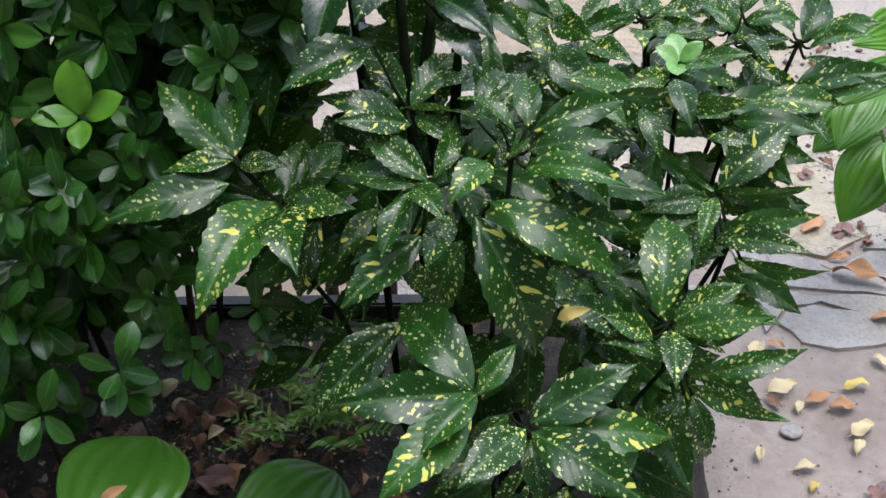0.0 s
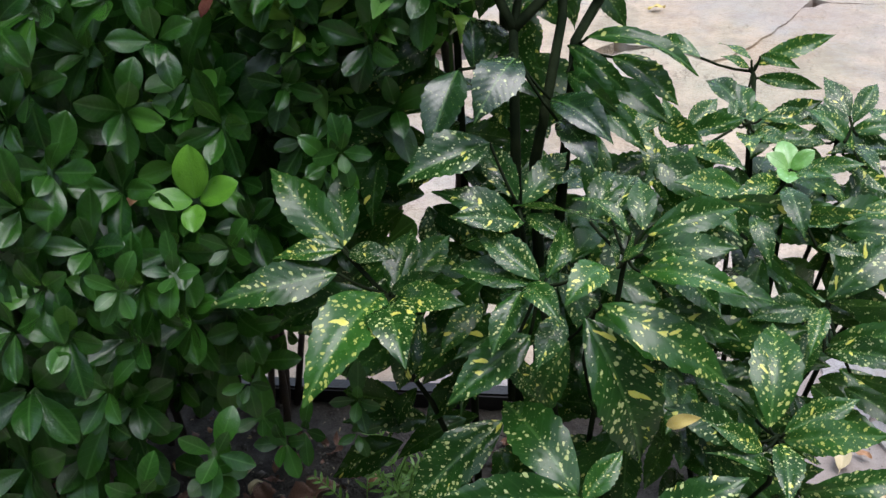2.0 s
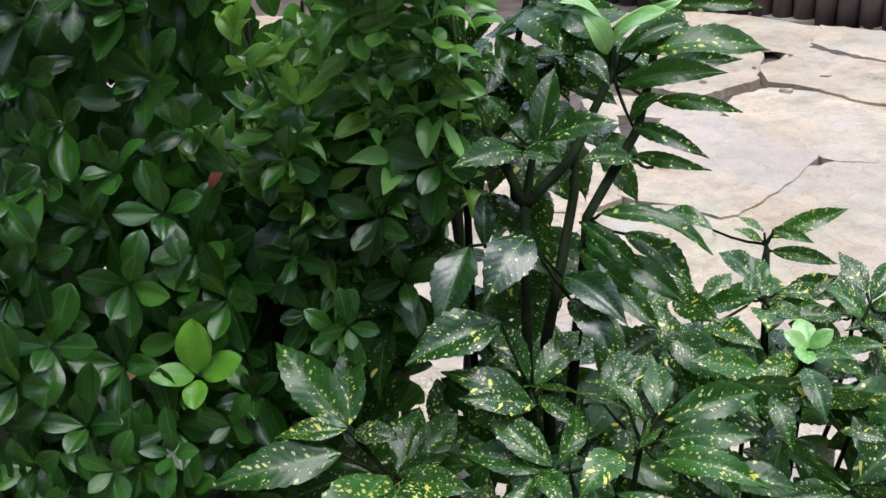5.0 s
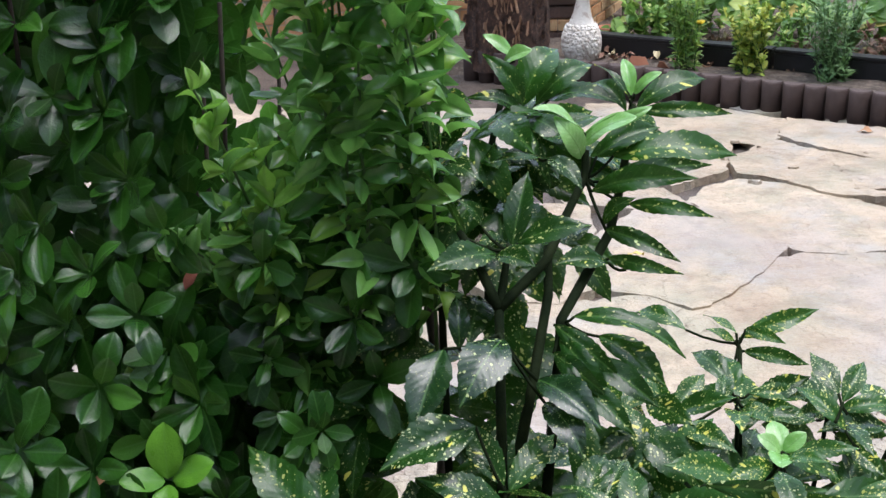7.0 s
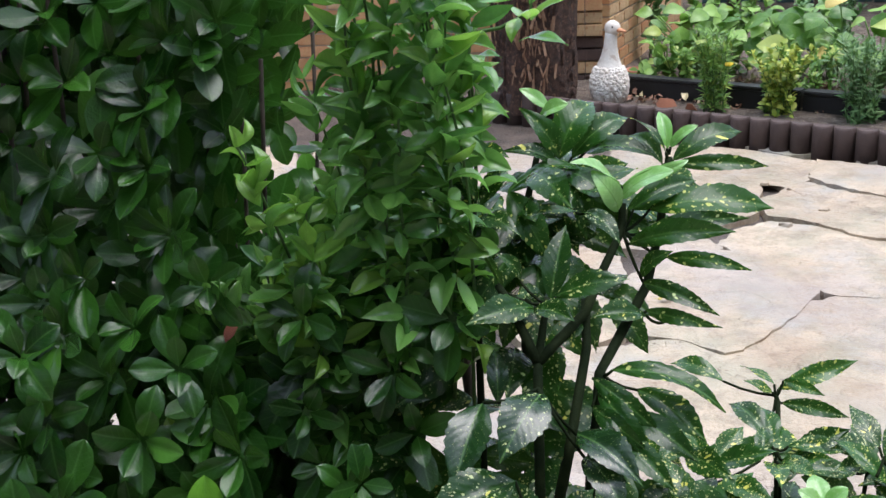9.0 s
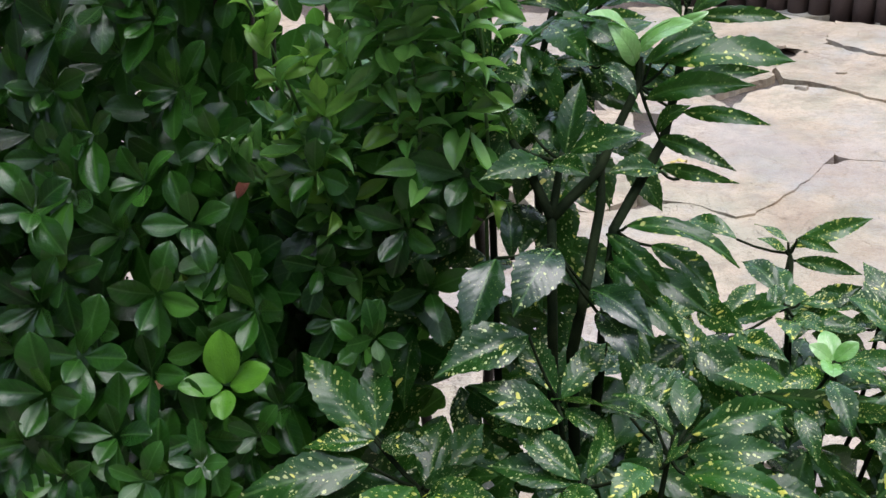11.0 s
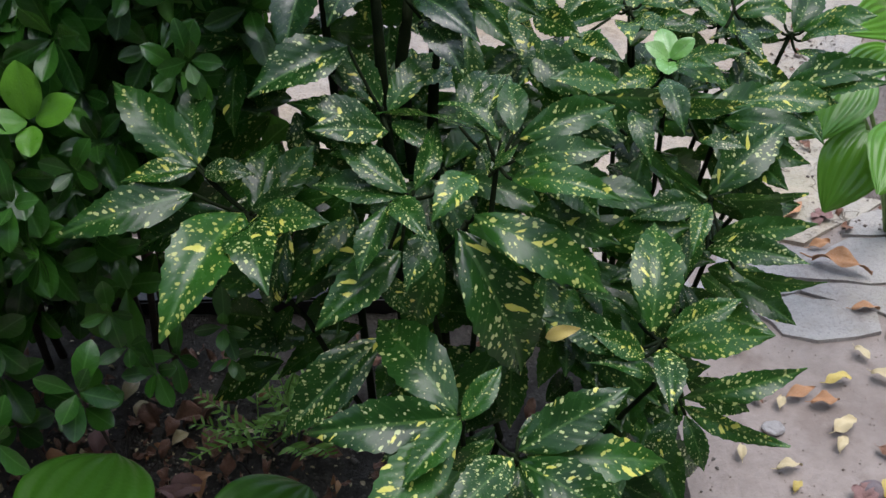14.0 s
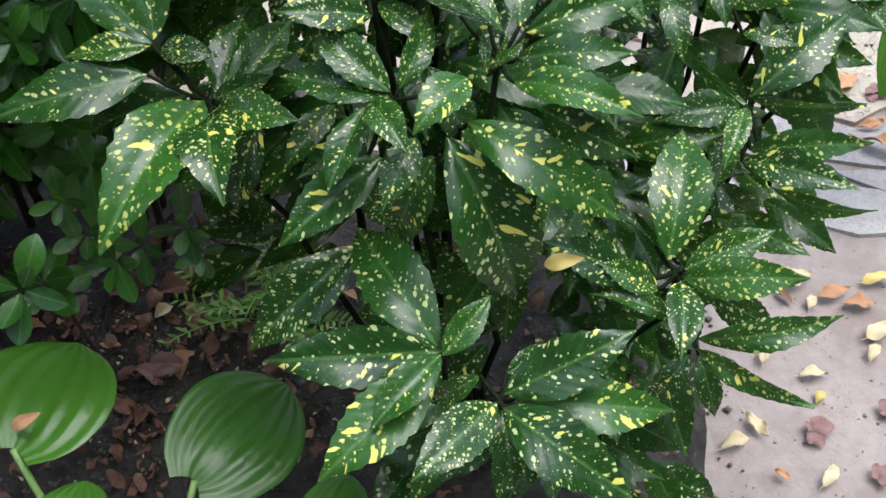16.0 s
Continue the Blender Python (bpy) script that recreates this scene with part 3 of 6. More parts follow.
def shoot(plant, tip, leaves, young=False, dark=False):
    """The leaves of one shoot: stalk end x, y, z, heading, climb, length, width and turn of each; then stalks and the twig that bears them."""
    tip = Vector(tip)
    bearer = plant
    if not young and plant != tall_laurel:
        bm = bmesh.new()
        foot = Vector(plant.location) + Vector((0.25 * (tip.x - plant.location.x), 0.25 * (tip.y - plant.location.y), 0))
        reach = tip - foot
        tube(bm, bent(foot, tip, (0.12 * reach.x, 0.12 * reach.y + 0.02, -0.1 * abs(reach.x)), 7, 0.012, random.Random(SEED[0] + 500)), (0.0045, 0.0043, 0.0041, 0.0038, 0.0035, 0.0032, 0.003, 0.0027), 7)
        bearer = held(part("stem", bm, M_STEM), plant)
    for x, y, z, heading, climb, length, width, turn in leaves:
        SEED[0] += 1
        rng = random.Random(SEED[0])
        bow = rng.choice((0.06, 0.11, 0.16)) + (0.05 if plant == tall_laurel else 0.0)
        width = width if young or width < 0.36 else 0.36 + 0.68 * (width - 0.36)
        data = leaf_data("oval" if young else "laurel", width, M_SPOT_YOUNG if young else M_SPOT_DARK if dark else M_SPOT_TALL if plant == tall_laurel else M_SPOT, rng.randrange(3), bow, 0.0 if young else 0.05, rng.choice((0.3, 0.55, 0.8)), 20)
        hang_leaf(bearer, data, leaf_pose((x, y, z), heading, climb, length, turn + rng.uniform(-6, 6)))
        bm = bmesh.new()
        base = Vector((x, y, z))
        start = tip if (base - tip).length < 0.09 else base - 0.022 * Vector((math.cos(radians(heading)) * math.cos(radians(climb)), math.sin(radians(heading)) * math.cos(radians(climb)), math.sin(radians(climb)) + 0.4))
        tube(bm, bent(start, base, (0, 0, -0.004), 3), (0.0022, 0.002, 0.0018), 5)
        held(part("leaf_stalk", bm, M_STEM), bearer)


shoot(front_laurel, (-0.097, 0.898, 0.667), [
    (-0.146, 0.925, 0.706, 143, 28, 0.128, 0.42, 0),
    (-0.145, 0.927, 0.708, 99, 32, 0.095, 0.46, 0),
    (-0.146, 0.924, 0.705, -166, -1, 0.076, 0.38, 12),
    (-0.151, 0.908, 0.686, -157, -4, 0.137, 0.4, 0),
    (-0.1, 0.89, 0.674, -110, -11, 0.162, 0.44, 0),
    (-0.09, 0.878, 0.672, -72, -2, 0.109, 0.55, 0),
    (-0.084, 0.881, 0.673, -21, 12, 0.086, 0.5, 0),
    (-0.089, 0.9, 0.665, 85, 18, 0.092, 0.48, 0),
    (-0.082, 0.901, 0.664, 65, 11, 0.101, 0.4, 10),
    (-0.14, 0.922, 0.7, -7, 2, 0.054, 0.6, 0),
    (-0.091, 0.893, 0.674, 16, 17, 0.057, 0.42, 20),
    (-0.123, 0.919, 0.654, -179, -25, 0.116, 0.42, 0),
    (-0.062, 0.909, 0.635, -125, -60, 0.091, 0.5, 0),
])
shoot(front_laurel, (0.068, 0.858, 0.709), [
    (0.069, 0.859, 0.718, 151, 24, 0.088, 0.44, 0),
    (0.069, 0.856, 0.714, 171, 4, 0.092, 0.44, 10),
    (0.076, 0.861, 0.719, 76, 21, 0.079, 0.34, 35),
    (0.133, 0.847, 0.745, -122, -5, 0.069, 0.6, 0),
    (0.052, 0.842, 0.716, -112, -28, 0.075, 0.42, 15),
    (0.057, 0.837, 0.725, -55, -4, 0.063, 0.55, 0),
    (0.091, 0.831, 0.696, -108, -18, 0.068, 0.52, 0),
    (0.06, 0.84, 0.664, -136, -17, 0.111, 0.44, 0),
    (0.037, 0.84, 0.638, -25, -57, 0.057, 0.5, 0),
])
shoot(front_laurel, (0.153, 0.887, 0.731), [
    (0.169, 0.902, 0.752, 92, 19, 0.066, 0.52, 0),
    (0.174, 0.899, 0.748, 26, 3, 0.104, 0.36, 12),
    (0.17, 0.88, 0.738, -5, 9, 0.092, 0.38, 0),
    (0.167, 0.861, 0.73, -19, -1, 0.105, 0.33, 0),
    (0.157, 0.89, 0.753, 149, 16, 0.071, 0.3, 35),
    (0.157, 0.898, 0.747, 160, 3, 0.128, 0.26, 62),
    (0.117, 0.939, 0.737, 70, 14, 0.079, 0.5, 0),
    (0.14, 0.941, 0.738, 70, 11, 0.075, 0.42, 0),
    (0.151, 0.876, 0.733, 58, 49, 0.029, 0.25, 30),
    (0.148, 0.874, 0.731, 29, 33, 0.035, 0.25, 30),
    (0.145, 0.879, 0.721, 109, 36, 0.036, 0.25, 20),
])
shoot(front_laurel, (0.123, 0.856, 0.685), [
    (0.115, 0.847, 0.682, -34, -66, 0.172, 0.47, 0),
    (0.131, 0.848, 0.698, -17, -27, 0.146, 0.34, 0),
    (0.121, 0.883, 0.662, 16, -41, 0.119, 0.42, 0),
    (0.097, 0.887, 0.622, -154, -66, 0.113, 0.45, 0),
    (0.146, 0.895, 0.598, 4, -41, 0.081, 0.5, 0),
])
shoot(front_laurel, (0.117, 0.727, 0.549), [
    (0.115, 0.73, 0.551, -171, 2, 0.147, 0.37, 0),
    (0.115, 0.722, 0.557, -126, -7, 0.086, 0.42, 10),
    (0.109, 0.714, 0.539, -132, -10, 0.127, 0.48, 0),
    (0.111, 0.732, 0.553, 126, 7, 0.14, 0.46, 0),
    (0.117, 0.721, 0.557, 51, 23, 0.064, 0.48, 0),
    (0.028, 0.851, 0.536, -147, -32, 0.146, 0.42, 0),
    (-0.001, 0.851, 0.513, -130, -50, 0.065, 0.42, 25),
])
shoot(front_laurel, (0.166, 0.693, 0.539), [
    (0.169, 0.694, 0.546, 23, 18, 0.117, 0.45, 0),
    (0.176, 0.702, 0.528, 6, -11, 0.136, 0.36, 0),
    (0.169, 0.68, 0.548, -28, -15, 0.121, 0.5, 0),
    (0.163, 0.683, 0.55, -127, 4, 0.099, 0.48, 0),
    (0.167, 0.696, 0.523, -77, -35, 0.07, 0.45, 0),
    (0.168, 0.735, 0.515, 38, 2, 0.052, 0.45, 0),
    (0.147, 0.727, 0.522, -174, -42, 0.059, 0.4, 0),
])
shoot(front_laurel, (0.31, 0.818, 0.562), [
    (0.301, 0.825, 0.567, 84, 19, 0.127, 0.48, 0),
    (0.314, 0.812, 0.572, 18, 20, 0.081, 0.44, 0),
    (0.314, 0.807, 0.566, -13, 19, 0.103, 0.38, 0),
    (0.327, 0.768, 0.534, 5, 14, 0.119, 0.25, 15),
    (0.326, 0.762, 0.529, -35, 7, 0.108, 0.22, 40),
    (0.274, 0.807, 0.56, 176, 26, 0.09, 0.46, 0),
    (0.293, 0.801, 0.557, -178, 32, 0.062, 0.5, 0),
    (0.311, 0.805, 0.564, -92, -3, 0.08, 0.45, 0),
    (0.321, 0.781, 0.531, 176, 21, 0.092, 0.24, 35),
    (0.325, 0.776, 0.5, -143, -52, 0.064, 0.45, 0),
    (0.333, 0.775, 0.501, -60, -52, 0.06, 0.42, 0),
    (0.294, 0.86, 0.544, 147, 4, 0.077, 0.2, 50),
])
shoot(front_laurel, (0.378, 0.987, 0.599), [
    (0.378, 0.993, 0.606, 39, 21, 0.122, 0.44, 0),
    (0.381, 0.99, 0.604, -19, 16, 0.099, 0.22, 55),
    (0.379, 0.955, 0.576, -19, 24, 0.11, 0.3, 5),
    (0.371, 0.941, 0.574, -29, 11, 0.108, 0.33, 0),
    (0.399, 0.93, 0.555, -26, 10, 0.096, 0.2, 45),
    (0.299, 1.025, 0.663, -47, -17, 0.103, 0.16, 60),
    (0.371, 0.996, 0.592, -163, -1, 0.084, 0.5, 0),
    (0.366, 0.99, 0.583, -105, -27, 0.077, 0.42, 0),
    (0.373, 0.98, 0.605, -109, -16, 0.07, 0.34, 10),
    (0.361, 1.018, 0.552, -146, -23, 0.084, 0.45, 0),
])
shoot(back_laurel, (0.337, 1.084, 0.707), [
    (0.326, 1.076, 0.711, -145, -1, 0.068, 0.42, -10),
    (0.338, 1.076, 0.715, -40, 19, 0.056, 0.45, -10),
    (0.345, 1.087, 0.716, -7, 11, 0.075, 0.3, 10),
    (0.29, 1.055, 0.705, -161, 19, 0.094, 0.42, 0),
    (0.248, 1.013, 0.722, 14, -10, 0.137, 0.18, 45),
    (0.333, 1.029, 0.695, -32, 20, 0.094, 0.24, 35),
    (0.327, 1.046, 0.719, -78, -19, 0.074, 0.45, 0),
    (0.332, 1.05, 0.709, -131, -28, 0.081, 0.4, 0),
    (0.363, 1.013, 0.663, -16, -2, 0.051, 0.4, 0),
    (0.29, 1.017, 0.701, -70, -32, 0.065, 0.4, 0),
])
shoot(back_laurel, (0.32, 1.324, 0.73), [
    (0.323, 1.332, 0.736, 11, 18, 0.107, 0.26, 10),
    (0.317, 1.326, 0.745, 133, 6, 0.057, 0.3, 20),
    (0.315, 1.322, 0.736, -169, 27, 0.044, 0.4, 0),
    (0.328, 1.327, 0.75, -43, 1, 0.06, 0.32, 20),
    (0.325, 1.306, 0.729, -32, 4, 0.086, 0.27, 10),
    (0.423, 1.214, 0.722, 115, 24, 0.065, 0.55, 0),
    (0.31, 1.296, 0.705, -78, -15, 0.088, 0.5, 0),
    (0.329, 1.247, 0.682, 6, 30, 0.081, 0.44, 0),
    (0.331, 1.235, 0.682, -25, 23, 0.053, 0.4, 0),
    (0.252, 1.325, 0.749, 142, 0, 0.081, 0.36, 0),
    (0.421, 1.158, 0.705, 135, 21, 0.077, 0.35, 0),
    (0.419, 1.174, 0.733, 58, 23, 0.066, 0.4, 0),
])
shoot(back_laurel, (0.214, 1.128, 0.713), [
    (0.219, 1.155, 0.719, -22, 29, 0.092, 0.36, -15),
    (0.205, 1.068, 0.708, 123, 30, 0.086, 0.36, 0),
    (0.214, 1.067, 0.709, 43, 25, 0.078, 0.5, 0),
    (0.229, 1.168, 0.724, 50, 22, 0.06, 0.55, 0),
    (0.28, 1.164, 0.728, 81, 24, 0.049, 0.5, 0),
    (0.223, 1.162, 0.712, 124, 44, 0.06, 0.42, -10),
    (0.197, 1.092, 0.708, 132, 22, 0.078, 0.3, 10),
    (0.225, 1.115, 0.732, -131, -18, 0.082, 0.42, 0),
    (0.231, 1.112, 0.727, -43, 3, 0.076, 0.42, 0),
    (0.242, 1.01, 0.717, -51, -17, 0.052, 0.45, 0),
])
shoot(front_laurel, (0.043, 0.942, 0.751), [
    (0.014, 0.957, 0.819, -146, -9, 0.107, 0.6, 0),
    (0.047, 0.917, 0.75, -174, 24, 0.097, 0.44, 0),
    (0.042, 0.946, 0.758, 136, 35, 0.081, 0.46, 0),
    (0.048, 0.944, 0.753, 57, 19, 0.083, 0.42, 0),
    (0.051, 0.908, 0.754, -158, 17, 0.081, 0.42, 0),
    (0.051, 0.937, 0.744, -32, -14, 0.063, 0.4, 0),
])
shoot(tall_laurel, (0.122, 1.224, 0.989), [
    (0.134, 1.232, 1.014, 26, 16, 0.084, 0.45, 0),
    (0.153, 1.232, 1.014, 3, -1, 0.139, 0.34, 0),
    (0.146, 1.224, 0.989, -6, 10, 0.118, 0.22, 25),
    (0.13, 1.21, 0.979, -15, 12, 0.121, 0.26, 20),
    (0.171, 1.204, 0.965, -24, -0, 0.098, 0.22, 25),
    (0.142, 1.196, 0.944, -15, 44, 0.051, 0.5, 0),
    (0.145, 1.185, 0.941, -35, -9, 0.098, 0.24, 20),
    (0.148, 1.172, 0.912, -31, 1, 0.093, 0.2, 30),
    (0.148, 1.17, 0.907, -155, 8, 0.068, 0.52, 0),
    (0.127, 1.251, 1.007, 20, 1, 0.107, 0.4, 0),
    (0.111, 1.231, 0.979, -135, 35, 0.055, 0.5, 0),
])
shoot(tall_laurel, (0.177, 1.305, 1.052), [
    (0.182, 1.305, 1.052, 26, 14, 0.095, 0.4, 0),
    (0.182, 1.303, 1.047, 4, -3, 0.112, 0.2, 30),
    (0.169, 1.304, 1.047, 136, 25, 0.061, 0.45, 0),
    (0.173, 1.298, 1.063, 153, 39, 0.06, 0.22, 20),
    (0.175, 1.302, 1.041, -58, -14, 0.058, 0.42, 0),
])
shoot(tall_laurel, (0.051, 1.323, 1.044), [
    (0.045, 1.315, 1.052, 58, 35, 0.096, 0.62, 0),
    (0.061, 1.326, 1.051, 36, 23, 0.094, 0.46, 0),
    (0.046, 1.315, 1.053, 178, 53, 0.079, 0.42, 0),
    (0.077, 1.328, 1.056, -20, 2, 0.087, 0.48, 0),
    (0.077, 1.303, 1.042, -150, -7, 0.104, 0.27, 25),
    (0.053, 1.302, 1.041, -39, -23, 0.088, 0.5, 0),
    (0.057, 1.301, 1.036, -68, -42, 0.088, 0.42, 0),
    (0.046, 1.312, 1.04, -157, 23, 0.078, 0.35, 0),
])
shoot(tall_laurel, (0.041, 1.117, 0.941), [
    (0.043, 1.12, 0.947, 75, 48, 0.089, 0.38, 0),
    (0.049, 1.122, 0.95, -7, 17, 0.083, 0.42, 0),
    (0.027, 1.106, 0.941, -42, 4, 0.059, 0.6, 0),
    (0.025, 1.116, 0.939, -138, 3, 0.091, 0.42, 0),
    (0.009, 1.144, 0.958, -161, 52, 0.049, 0.36, 0),
    (-0.009, 1.12, 0.957, -152, 37, 0.155, 0.17, 55),
    (0.082, 1.212, 1.015, -161, 1, 0.075, 0.22, 30),
    (0.079, 1.212, 1.017, -51, -19, 0.067, 0.42, 0),
    (0.079, 1.14, 0.912, -135, -17, 0.065, 0.45, 0),
    (0.016, 1.119, 0.948, -166, -65, 0.064, 0.42, 0),
])
shoot(tall_laurel, (-0.045, 1.195, 1.028), [
    (-0.042, 1.195, 1.028, -161, 52, 0.093, 0.3, 10),
    (-0.039, 1.196, 1.031, 56, 30, 0.061, 0.45, 0),
    (-0.045, 1.195, 1.028, 170, 45, 0.045, 0.5, 0),
    (-0.045, 1.191, 1.016, -41, -3, 0.074, 0.42, 0),
    (-0.049, 1.189, 1.013, -126, -5, 0.079, 0.4, 10),
    (-0.057, 1.26, 1.077, -27, -1, 0.056, 0.4, 0),
])
shoot(tall_laurel, (0.035, 1.025, 0.887), [
    (0.038, 1.014, 0.887, -114, -21, 0.095, 0.64, 0),
    (-0.025, 1.031, 0.866, -105, -33, 0.103, 0.52, 0),
    (-0.013, 1.068, 0.847, 99, 45, 0.062, 0.42, 0),
    (0.073, 1.023, 0.836, -42, -14, 0.092, 0.52, 0),
    (0.081, 1.012, 0.816, -57, -21, 0.083, 0.5, 0),
    (0.023, 1.049, 0.847, -32, -13, 0.051, 0.3, 20),
], dark=True)
shoot(tall_laurel, (0.096, 1.098, 0.87), [
    (0.11, 1.091, 0.877, -12, -16, 0.125, 0.26, -15),
    (0.089, 1.087, 0.869, -32, -26, 0.096, 0.27, 20),
    (0.095, 1.081, 0.857, -47, -31, 0.102, 0.27, 20),
    (0.137, 1.099, 0.85, -33, -23, 0.092, 0.42, 0),
    (0.089, 1.064, 0.847, -40, -18, 0.08, 0.3, 20),
    (0.125, 1.07, 0.838, -36, -17, 0.095, 0.34, 0),
    (0.118, 1.041, 0.826, -45, -22, 0.085, 0.34, 10),
])
shoot(back_laurel, (0.483, 1.147, 0.633), [
    (0.482, 1.149, 0.636, 24, 15, 0.094, 0.36, 0),
    (0.49, 1.146, 0.635, -22, 18, 0.109, 0.3, 0),
    (0.473, 1.142, 0.621, -59, -6, 0.082, 0.42, 0),
    (0.478, 1.15, 0.635, -9, 17, 0.13, 0.26, 0),
    (0.462, 1.169, 0.62, 96, 20, 0.07, 0.45, 0),
    (0.383, 1.125, 0.617, 9, -2, 0.087, 0.2, 35),
    (0.443, 1.154, 0.626, 155, 18, 0.057, 0.4, 0),
    (0.467, 1.146, 0.623, -127, -12, 0.078, 0.42, 0),
    (0.433, 1.136, 0.631, -162, -6, 0.082, 0.4, 0),
])
shoot(back_laurel, (0.337, 1.089, 0.714), [
    (0.337, 1.089, 0.716, 171, 35, 0.032, 0.6, 0),
    (0.337, 1.09, 0.717, 98, 27, 0.039, 0.65, 0),
    (0.34, 1.09, 0.717, 16, 39, 0.032, 0.6, 0),
    (0.337, 1.089, 0.714, -99, 12, 0.042, 0.7, 0),
], young=True)
shoot(tall_laurel, (0.119, 1.235, 1.023), [
    (0.12, 1.237, 1.027, -21, 31, 0.072, 0.46, 0),
    (0.118, 1.24, 1.037, -150, 32, 0.075, 0.3, 30),
    (0.117, 1.232, 1.012, -153, 57, 0.063, 0.42, -20),
    (0.121, 1.24, 1.039, 4, 21, 0.08, 0.2, 45),
], young=True)
shoot(tall_laurel, (0.177, 1.307, 1.06), [
    (0.175, 1.309, 1.065, 107, 50, 0.049, 0.36, 0),
    (0.179, 1.309, 1.067, -10, 41, 0.041, 0.38, 0),
], young=True)
shoot(tall_laurel, (0.032, 1.338, 1.103), [
    (0.036, 1.338, 1.106, 175, 36, 0.048, 0.36, 0),
    (0.022, 1.335, 1.097, -21, 30, 0.044, 0.5, 0),
], young=True)


def whorl_shoot(plant, tip, count, length, seed):
    """A fresh whorl of spreading leaves at a shoot's end."""
    rr = random.Random(seed)
    rows = []
    for i in range(count):
        heading = 360 * i / count * 2 + rr.uniform(-22, 22) + (180 / count if i >= count / 2 else 0)
        out = Vector((math.cos(radians(heading)), math.sin(radians(heading)), 0.3)) * 0.014
        rows.append((tip[0] + out.x, tip[1] + out.y, tip[2] + out.z - 0.012 * (i // 3), heading, rr.uniform(-14, 26), length * rr.uniform(0.75, 1.1), rr.uniform(0.36, 0.46), rr.uniform(-12, 12)))
    shoot(plant, tip, rows)


for spot in ((0.310, 1.24, 0.700, 0.085), (0.415, 1.22, 0.690, 0.09), (0.414, 1.12, 0.637, 0.10), (0.505, 1.24, 0.660, 0.10)):
    whorl_shoot(back_laurel, spot[:3], 7, spot[3], int(1000 * spot[0]))

# bare main stems of the tall laurel
for pts, r in (
    (((0.02, 1.10, 0.06), (0.03, 1.04, 0.45), (0.033, 1.035, 0.74), (0.031, 1.073, 0.894)), 0.0075),
    (((0.031, 1.073, 0.894), (0.003, 1.104, 0.941), (-0.014, 1.122, 0.963)), 0.006),
    (((0.031, 1.073, 0.894), (0.036, 1.10, 0.925), (0.04, 1.118, 0.95)), 0.005),
    (((0.031, 1.073, 0.894), (0.08, 1.125, 0.929), (0.10, 1.18, 0.96), (0.12, 1.222, 0.99), (0.122, 1.235, 1.02)), 0.006),
    (((0.06, 1.12, 0.06), (0.058, 1.05, 0.5), (0.054, 1.037, 0.751), (0.065, 1.04, 0.81), (0.082, 1.11, 0.894), (0.08, 1.16, 0.93)), 0.0075),
    (((0.07, 1.13, 0.06), (0.075, 1.07, 0.6), (0.096, 1.098, 0.87), (0.15, 1.219, 0.925), (0.165, 1.26, 0.98), (0.177, 1.305, 1.055)), 0.007),
    (((0.0, 1.2, 0.06), (0.004, 1.23, 0.6), (0.004, 1.247, 0.894), (0.006, 1.30, 1.0), (0.02, 1.33, 1.06)), 0.006),
    (((-0.05, 1.16, 0.06), (-0.045, 1.17, 0.6), (-0.045, 1.18, 0.98)), 0.006),
    (((0.30, 1.24, 0.06), (0.318, 1.242, 0.612), (0.32, 1.31, 0.73)), 0.0042),
):
    bm = bmesh.new()
    line = []
    for a, b in zip(pts, pts[1:]):
        line += [Vector(a).lerp(Vector(b), i / 3) for i in range(3)]
    line.append(Vector(pts[-1]))
    tube(bm, line, [r * (1 - 0.35 * i / len(line)) for i in range(len(line))], 8)
    held(part("stem", bm, M_STEM), back_laurel if pts[0][0] > 0.2 else tall_laurel)


# shaded inner leaves that fill the body of each laurel
def inner_leaves(plant, mid, half, count, seed):
    rng = random.Random(seed)
    for _ in range(count):
        p = Vector([m + h * rng.uniform(-1, 1) for m, h in zip(mid, half)])
        out = p - Vector((mid[0], mid[1] + 0.02, p.z))
        heading = math.degrees(math.atan2(out.y, out.x)) + rng.uniform(-50, 50)
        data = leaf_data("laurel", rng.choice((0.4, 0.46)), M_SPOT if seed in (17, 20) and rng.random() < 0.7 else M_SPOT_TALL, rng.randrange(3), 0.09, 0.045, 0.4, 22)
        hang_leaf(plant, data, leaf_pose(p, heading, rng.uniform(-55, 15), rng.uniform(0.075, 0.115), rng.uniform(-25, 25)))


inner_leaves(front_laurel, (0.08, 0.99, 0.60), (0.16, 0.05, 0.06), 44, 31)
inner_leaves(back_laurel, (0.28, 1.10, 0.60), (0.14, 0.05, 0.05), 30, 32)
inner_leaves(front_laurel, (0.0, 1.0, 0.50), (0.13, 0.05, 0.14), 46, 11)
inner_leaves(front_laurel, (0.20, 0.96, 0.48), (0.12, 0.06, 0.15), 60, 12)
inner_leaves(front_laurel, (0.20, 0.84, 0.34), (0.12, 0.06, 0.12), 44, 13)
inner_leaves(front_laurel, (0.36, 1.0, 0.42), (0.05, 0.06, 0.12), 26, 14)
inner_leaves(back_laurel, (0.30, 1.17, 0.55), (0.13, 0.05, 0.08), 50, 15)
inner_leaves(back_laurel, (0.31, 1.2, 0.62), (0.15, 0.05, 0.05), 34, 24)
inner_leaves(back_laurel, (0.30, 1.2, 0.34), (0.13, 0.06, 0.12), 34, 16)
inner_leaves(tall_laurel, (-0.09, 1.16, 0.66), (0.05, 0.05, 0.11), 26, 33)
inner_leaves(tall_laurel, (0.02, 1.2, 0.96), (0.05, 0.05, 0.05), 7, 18)
